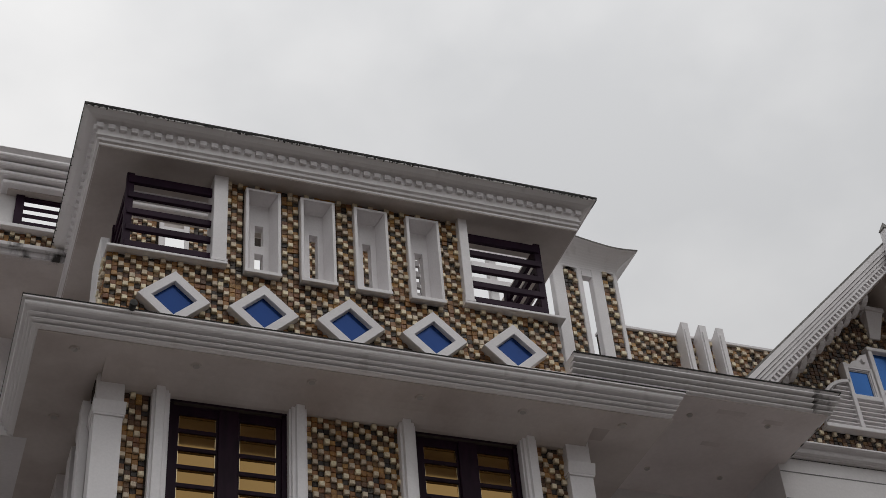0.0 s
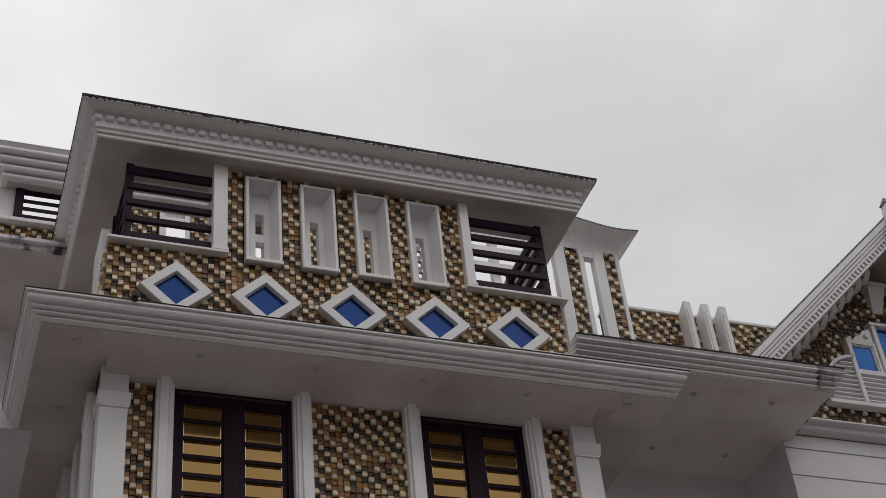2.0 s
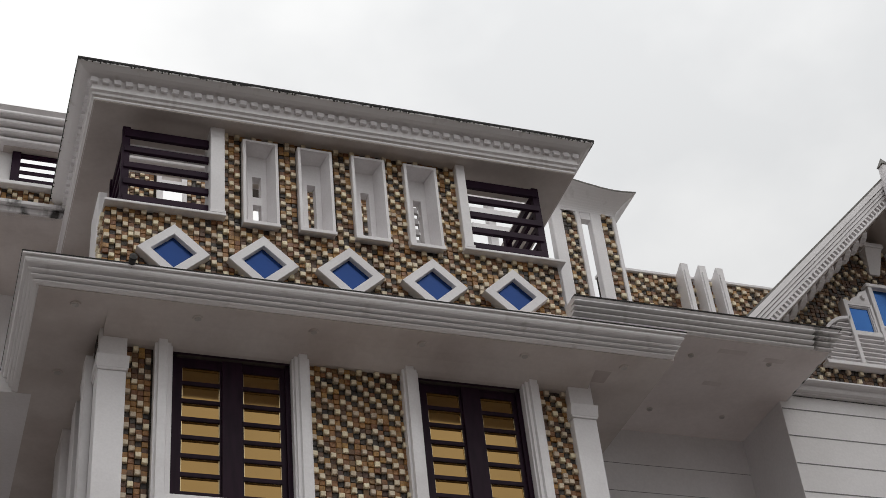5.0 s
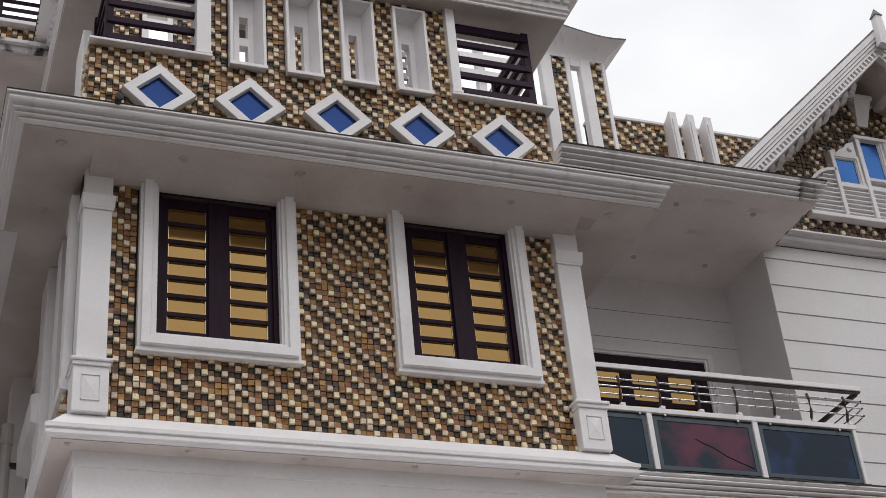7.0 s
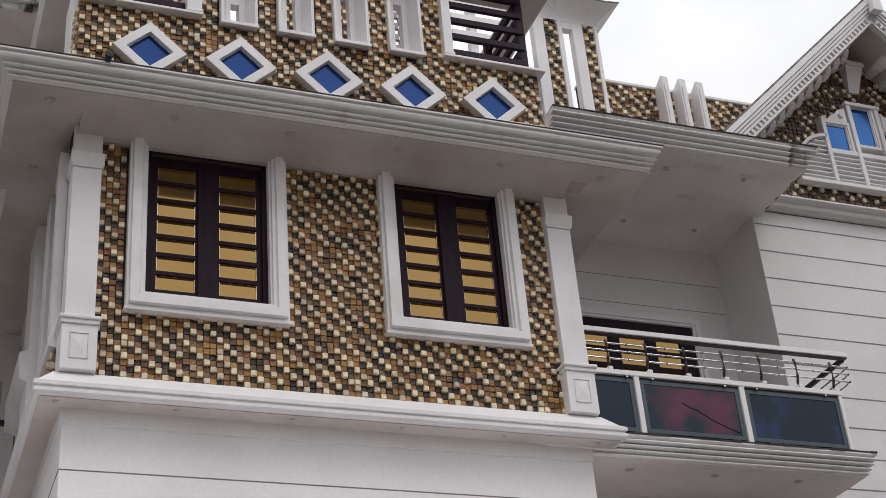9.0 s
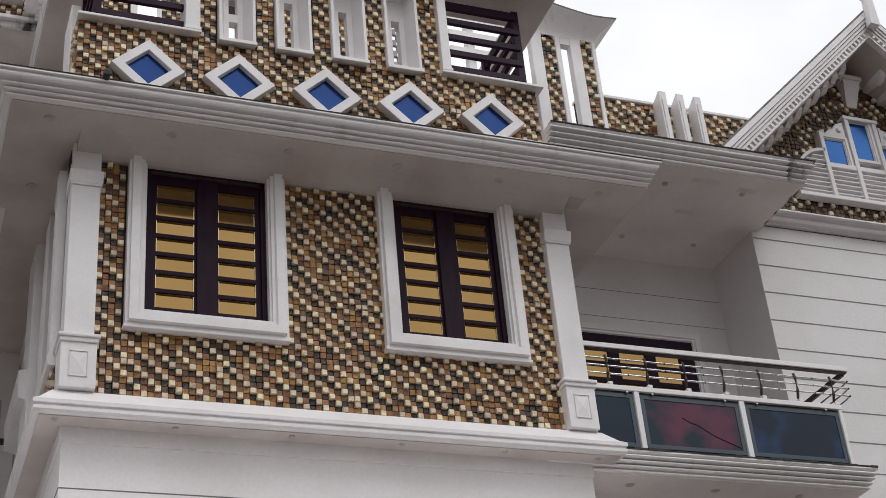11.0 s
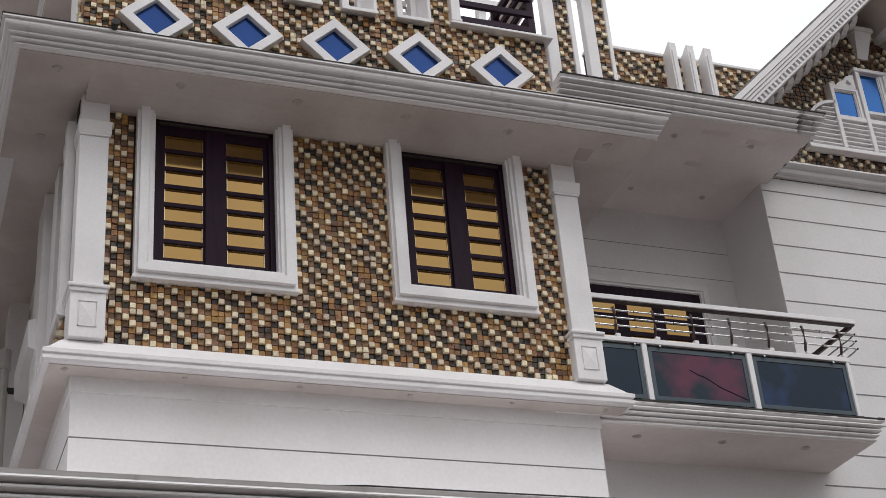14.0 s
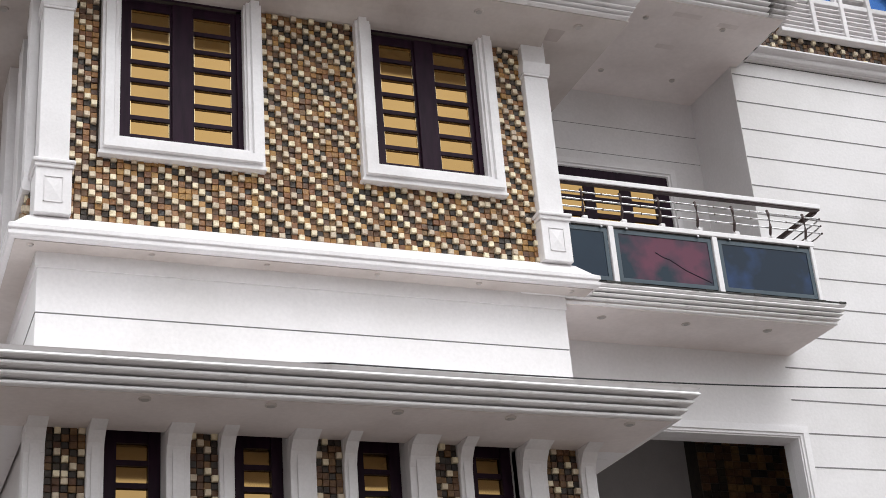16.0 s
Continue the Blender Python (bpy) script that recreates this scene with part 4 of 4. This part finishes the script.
for s in (-1, 1):
    c = DX + s * .037
    # stepped scroll beside the middle window
    pts = [(c + s * .0215, .9100), (c + s * .0215, .9135), (c + s * .012, .9120), (c + s * .008, .9165), (c + s * .001, .9200), (c - s * .004, .9265), (c - s * .0135, .9300), (c - s * .0135, .9100)]
    part("scroll_board", prism(pts, "y", YD - .004, YD + .004), TRIM, d)
    bm = bmesh.new()
    bmesh.ops.create_cone(bm, cap_ends=True, segments=16, radius1=.035, radius2=.022, depth=.03, matrix=Matrix.Translation(W(c - s * .006, YD - .005, .9185)) @ Matrix.Rotation(radians(90), 4, "X"))
    part("rosette", bm, TRIM, d)
    # quarter-round wing with slats
    pts = [(c + s * .0195, .829)]
    arc = [(DX + s * (.0565 + .040 * math.sin(q)), .843 + .043 * math.cos(q)) for q in [radians(6 * i) for i in range(16)]]
    pts = [(DX + s * .0565, .829), *arc, (arc[-1][0], .829)]
    wing = part("quarter_panel", prism(pts, "y", YD + .001, YD + .006), TRIM, d)
    rim_out = [(DX + s * (.0565 + .0435 * math.sin(q)), .843 + .0465 * math.cos(q)) for q in [radians(6 * i) for i in range(16)]]
    part("rim", prism([*arc, *rim_out[::-1]], "y", YD - .006, YD + .006), TRIM, wing)
    for i in range(9):
        z = .833 + .0058 * i
        reach = .0565 + .040 * math.sqrt(max(0, 1 - max(0, (z + .002 - .843) / .043) ** 2)) - .001
        if reach > .062:
            a, b = sorted((DX + s * .0575, DX + s * reach))
            part("slat", prism([(YD + .001, z), (YD - .0042, z + .0002), (YD - .0042, z + .0014), (YD + .001, z + .0034)], "x", a, b), TRIM, wing)
for a, b in ((.9055, .9385), (.9436, .9748), (.9800, 1.0140)):
    pn = part("slat_panel", box(a, b, YD + .001, YD + .006, .829, .8665), TRIM, d)
    for i in range(6):
        z = .8325 + .0058 * i
        part("slat", prism([(YD + .001, z), (YD - .0042, z + .0002), (YD - .0042, z + .0014), (YD + .001, z + .0034)], "x", a, b), TRIM, pn)
part("bottom_rail", box(.858, 1.06, YD - .006, YD + .005, .8245, .8292, bevel=.006), TRIM, d)
# string course under the gable
prof = [(0, 0.7860), (0.004, 0.7863), (0.004, 0.7874), (0.0085, 0.7884), (0.01, 0.7906), (0.0085, 0.7917), (0.0085, 0.7939), (0.0135, 0.7950), (0.0155, 0.7966), (0.0155, 0.7982), (0, 0.7985)]
structure("string_course", sweep(prof, XP + .002, 1.6, YR, YR + .02, sides="f"), TRIM, "moulded white string course under the gable", "cornice")

# ---- balcony ----
YB = 1.004
b = thing("balcony", "projecting balcony with smoked glass panels and a metal rail", "balcony", W((XR + XP) / 2, YR, .466))
prof = [(-.06, .4665), (.0, .4660), *ribs(.0, .4662, .0085, .4815, 4, .22), (.0092, .4822), (.0092, .4835), (-.06, .4838)]
part("slab", sweep(prof, .50, XP, 1.0065, YR), CORNICE, b, "ribbed white slab edge")
part("underside", box(.50, XP - .0004, 1.0069, YR, .4652, .470), SOFFIT_LIT, b, "stained underside of the slab")
part("floor", box(XR - .03, XP, YR - .03, YS, .470, .4845), WHITE, b)
bm = bmesh.new()
for i in range(39):
    x = .545 + .0068 * i
    add_box(bm, x, x + .0068, .9972 - rng.uniform(0, .0012), 1.008, .4835, .4845 + rng.uniform(0, .0012))
part("dirty_edge", bm, MILDEW, b, "black dirt along the slab edge")
posts = [(.5832, .5880), (.6850, .6900), (.7868, .7900)]
for i, (p, q) in enumerate(posts):
    part("post", box(p, q, YB - .003, YB + .003, .4842, .5405, bevel=.004), TRIM, b, "white aluminium post")
for i, (p, q) in enumerate(((.541, .5822), (.5890, .6840), (.6910, .7862))):
    gl = part("glass_panel", box(p, q, YB - .0008, YB + .0008, .4885, .5370), (PRINT, PINK, BLUEPRINT)[i], b, ("smoked blue glass panel", "smoked glass panel with a faint pink flower print", "smoked glass panel with a faint blue print")[i])
    if i == 1:
        part("printed_branch", tube([W(.627, YB - .0006, .5190), W(.634, YB - .0006, .5150), W(.640, YB - .0006, .5135), W(.655, YB - .0006, .5045), W(.679, YB - .0006, .4950)], .0060, 6), PLUM, gl, "dark printed branch")
    e = .0036
    bm = bmesh.new()
    for a in ((p, q, .4885, .4885 + e), (p, q, .5370 - e, .5370), (p, p + e, .4885 + e, .5370 - e), (q - e, q, .4885 + e, .5370 - e)):
        add_box(bm, a[0], a[1], YB - .0014, YB - .0009, a[2], a[3])
    part("etched_border", bm, ETCH, gl, "etched lighter border")
    part("seal", box(p - .001, q + .001, YB - .0005, YB + .002, .4845, .4885), CABLE, gl)
    part("seal", box(p - .001, q + .001, YB - .0005, YB + .002, .5370, .5392), CABLE, gl)
    for cxp in (p + (q - p) * .12, p + (q - p) * .86):
        part("stud", box(cxp - .001, cxp + .001, YB - .004, YB - .001, .5366, .5384, bevel=.004), STEEL, gl)
part("panel_rail", box(.540, .7910, YB - .0035, YB + .0035, .5392, .5438, bevel=.005), TRIM, b, "white rail over the glass")
part("hand_rail", box(.540, .8065, YB - .003, YB + .003, .5792, .5836, bevel=.004), TRIM, b, "white painted hand rail")
# the rail's underside shade, built as a thin dark strip
part("hand_rail_shadow", box(.540, .8065, YB - .0015, YB + .0035, .5782, .5792), BRONZE, b, "dark strip standing in for the shade under the hand rail")
part("hand_rail_return", box(.8030, .8065, YB + .003, YR, .5770, .5815, bevel=.006), BRONZE, b)
for z in (.5700, .5630, .5555):
    bar = part("rail_bar", tube([W(.540, YB, z), W(.800, YB, z), W(.8055, YB + .002, z), W(.8065, YB + .008, z), W(.8065, YR, z)], .0075), STEEL, b, "thin steel bar")
    for i in range(7):
        bm = bmesh.new()
        bmesh.ops.create_uvsphere(bm, u_segments=8, v_segments=6, radius=.0095, matrix=Matrix.Translation(W(.582 + .0372 * i, YB, z)))
        part("bead", bm, BRONZE, bar)
for i in range(7):
    x = .5627 + .0374 * i
    bl = part("baluster", tube([W(x, YB + .001, .5435), W(x, YB + .001, .550), W(x, YB - .001, .556), W(x, YB - .001, .5680), W(x, YB + .0005, .5730)], .0120), BRONZE, b, "brown metal baluster")
    part("collar", box(x - .0022, x + .0022, YB - .0034, YB + .003, .5436, .5468, bevel=.006), TRIM, bl, "white collar")

# ---- door in the balcony recess ----
dd = thing("door_1", "wide dark wooden balcony door with gold mirror panes", "door", W(.68, YS, .4845), kind="structure")
part("surround", moulded_frame(.580, .7490, .4845, .6840, .011, YS, .006), TRIM, dd, "white plaster surround")
COLS = [(.5905, .6170), (.6265, .6525), (.6643, .6933), (.7050, .7320)]
ROWZ = [0.5125 + 0.0176 * k for k in range(11) if 0.5125 + 0.0176 * k < .664]
bm = wall_bm(.580, .7490, YS - .003, YS - .0005, .4845, .6840, [(a, c, z, z + .0128) for a, c in COLS for z in ROWZ])
leaf = part("leaf", bm, WOOD, dd, "dark-stained wooden leaf")
for a, c in COLS:
    for z in ROWZ:
        part("pane", box(a, c, YS - .0015, YS - .0008, z, z + .0128), GOLD, leaf, "gold mirror glass pane")
for z in (.7060, .7375):
    structure("joint_line", box(XR, XW - .0005, YS - .00025, YS + .001, z - .00022, z + .00022), GROOVE, "thin grey joint line in the recess wall", "wall joint")

# ---- wide opening at street level with stone wall inside ----
t = thing("door_2", "wide open porch doorway with a white moulded frame", "door", W(.73, YR, Z0), kind="structure")
part("frame", moulded_frame(.56, .794, Z0, .3855, .011, YR, .005), TRIM, t, "white plaster door frame")
bm = box(.50, .98, 1.24, 1.26, Z0, .44)
add_box(bm, .50, .51, YR + .022, 1.24, Z0, .44)
add_box(bm, .97, .98, YR + .022, 1.24, Z0, .44)
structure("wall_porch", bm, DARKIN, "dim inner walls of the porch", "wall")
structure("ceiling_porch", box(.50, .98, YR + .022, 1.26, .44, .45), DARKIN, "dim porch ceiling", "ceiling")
pc = structure("wall_porch_stone", box(.775, .90, 1.22, 1.24, Z0, .44), GROUT, "stone-clad inner wall of the porch", "wall")
for i in range(13):
    for j in range(9):
        v, f = tile_shape(.088, .07, .012 + rng.uniform(0, .012), .008)
        me = bpy.data.meshes.new("stone")
        me.from_pydata(v, [], f)
        me.materials.append(rng.choice((BROWN_T, DARK_T, BROWN_T)))
        ob = new("stone", me)
        ob.location = W(.780 + .0096 * i, 1.22, .365 + .0078 * j)
        under(ob, pc)

# ---- rear wall under the soffit, beside the bay ----
structure("wall_rear", box(-.30, XL + .004, 1.58, 1.60, Z0, .7115), WHITE, "white rear wall in the shade of the soffit", "wall")
structure("roof_rear", box(-.30, XL - .04, 1.1, 1.75, .7125, .7365), WHITE, "flat roof slab of the rear wing", "roof")

# ---- left wing behind ----
YW = 1.15
wing_wall = structure("wall_wing", wall_bm(-.25, .115, YW + .02, YW + .023, .966, 1.041, [(.0415, .095, .9955, 1.040)]), WHITE, "white wall of the rear wing", "wall")
prof = [(-.003, 1.041), (.012, 1.041), *ribs(.013, 1.0415, .030, 1.074, 4, .25), (.031, 1.0765), (-.003, 1.078)]
structure("cornice_wing", sweep(prof, .036, .30, YW + .02, 1.22, sides="lf"), TRIM, "ribbed white cornice of the rear wing", "cornice")
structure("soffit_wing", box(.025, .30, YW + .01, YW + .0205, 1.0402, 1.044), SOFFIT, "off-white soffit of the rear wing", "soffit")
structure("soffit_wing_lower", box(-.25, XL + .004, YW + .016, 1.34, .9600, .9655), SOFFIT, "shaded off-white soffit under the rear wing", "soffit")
structure("wall_wing_lower", box(-.25, XL + .004, 1.30, 1.32, .737, .9600), WHITE, "white wall of the rear wing in the shade", "wall")
lv = thing("wing_louvre", "dark louvred opening with white sky showing between bars", "louvre", W(.065, YW + .02, .995))
for i in range(5):
    z = .9967 + .01010 * i
    part("bar", box(.0415, .095, YW + .0195, YW + .0208, z - .0021, z + .0021), PLUM, lv)
part("jamb", box(.0345, .0430, YW + .016, YW + .024, .995, 1.0402, bevel=.004), PLUM, lv)
part("head", box(.0430, .095, YW + .018, YW + .0215, 1.0365, 1.0400, bevel=.004), PLUM, lv)
bm = box(.014, .11, YW + .008, YW + .022, .9905, .9950, bevel=.006)
structure("wing_ledge", bm, TRIM, "white ledge under the wing's louvres", "trim")
bm = box(.010, .11, YW + .008, YW + .022, .9665, .9710, bevel=.006)
add_box(bm, .016, .11, YW + .013, YW + .022, .9600, .9665, bevel=.006)
structure("wing_ledge_lower", bm, STAINED, "white moulded ledge under the wing's stone strip", "trim")
mosaic(wing_wall, (.018, .11, .9710, .9905), YW + .0185)
structure("wing_backing", box(.016, .11, YW + .0185, YW + .02, .9710, .9905), GROUT, "backing of the wing's stone strip", "wall")

# ---- small things ----
a, c = W(.300, .9046, .3597), W(.98, 1.079, .4432)
pts = [a.lerp(c, i / 16) - Vector((0, 0, .045 * math.sin(math.pi * i / 16))) for i in range(17)]
bm = tube([W(.16, .950, .3664), W(.24, .922, .3626), *pts], .006, 6)
tagged(finish("overhead_cable", bm, CABLE), "thin black cable slung from the cornice to the wall", "cable")
st = thing("drain_stub", "short black drain pipe end on the cornice", "pipe", W(.126, .933, .734))
bm = bmesh.new()
bmesh.ops.create_cone(bm, cap_ends=True, segments=14, radius1=.026, radius2=.026, depth=.10, matrix=Matrix.Translation(W(.126, .931, .7350)) @ Matrix.Rotation(radians(80), 4, "X"))
part("pipe", bm, CABLE, st)
bm = bmesh.new()
bmesh.ops.create_cone(bm, cap_ends=True, segments=14, radius1=.031, radius2=.031, depth=.02, matrix=Matrix.Translation(W(.126, .9262, .7343)) @ Matrix.Rotation(radians(80), 4, "X"))
part("collar", bm, MILDEW, st)
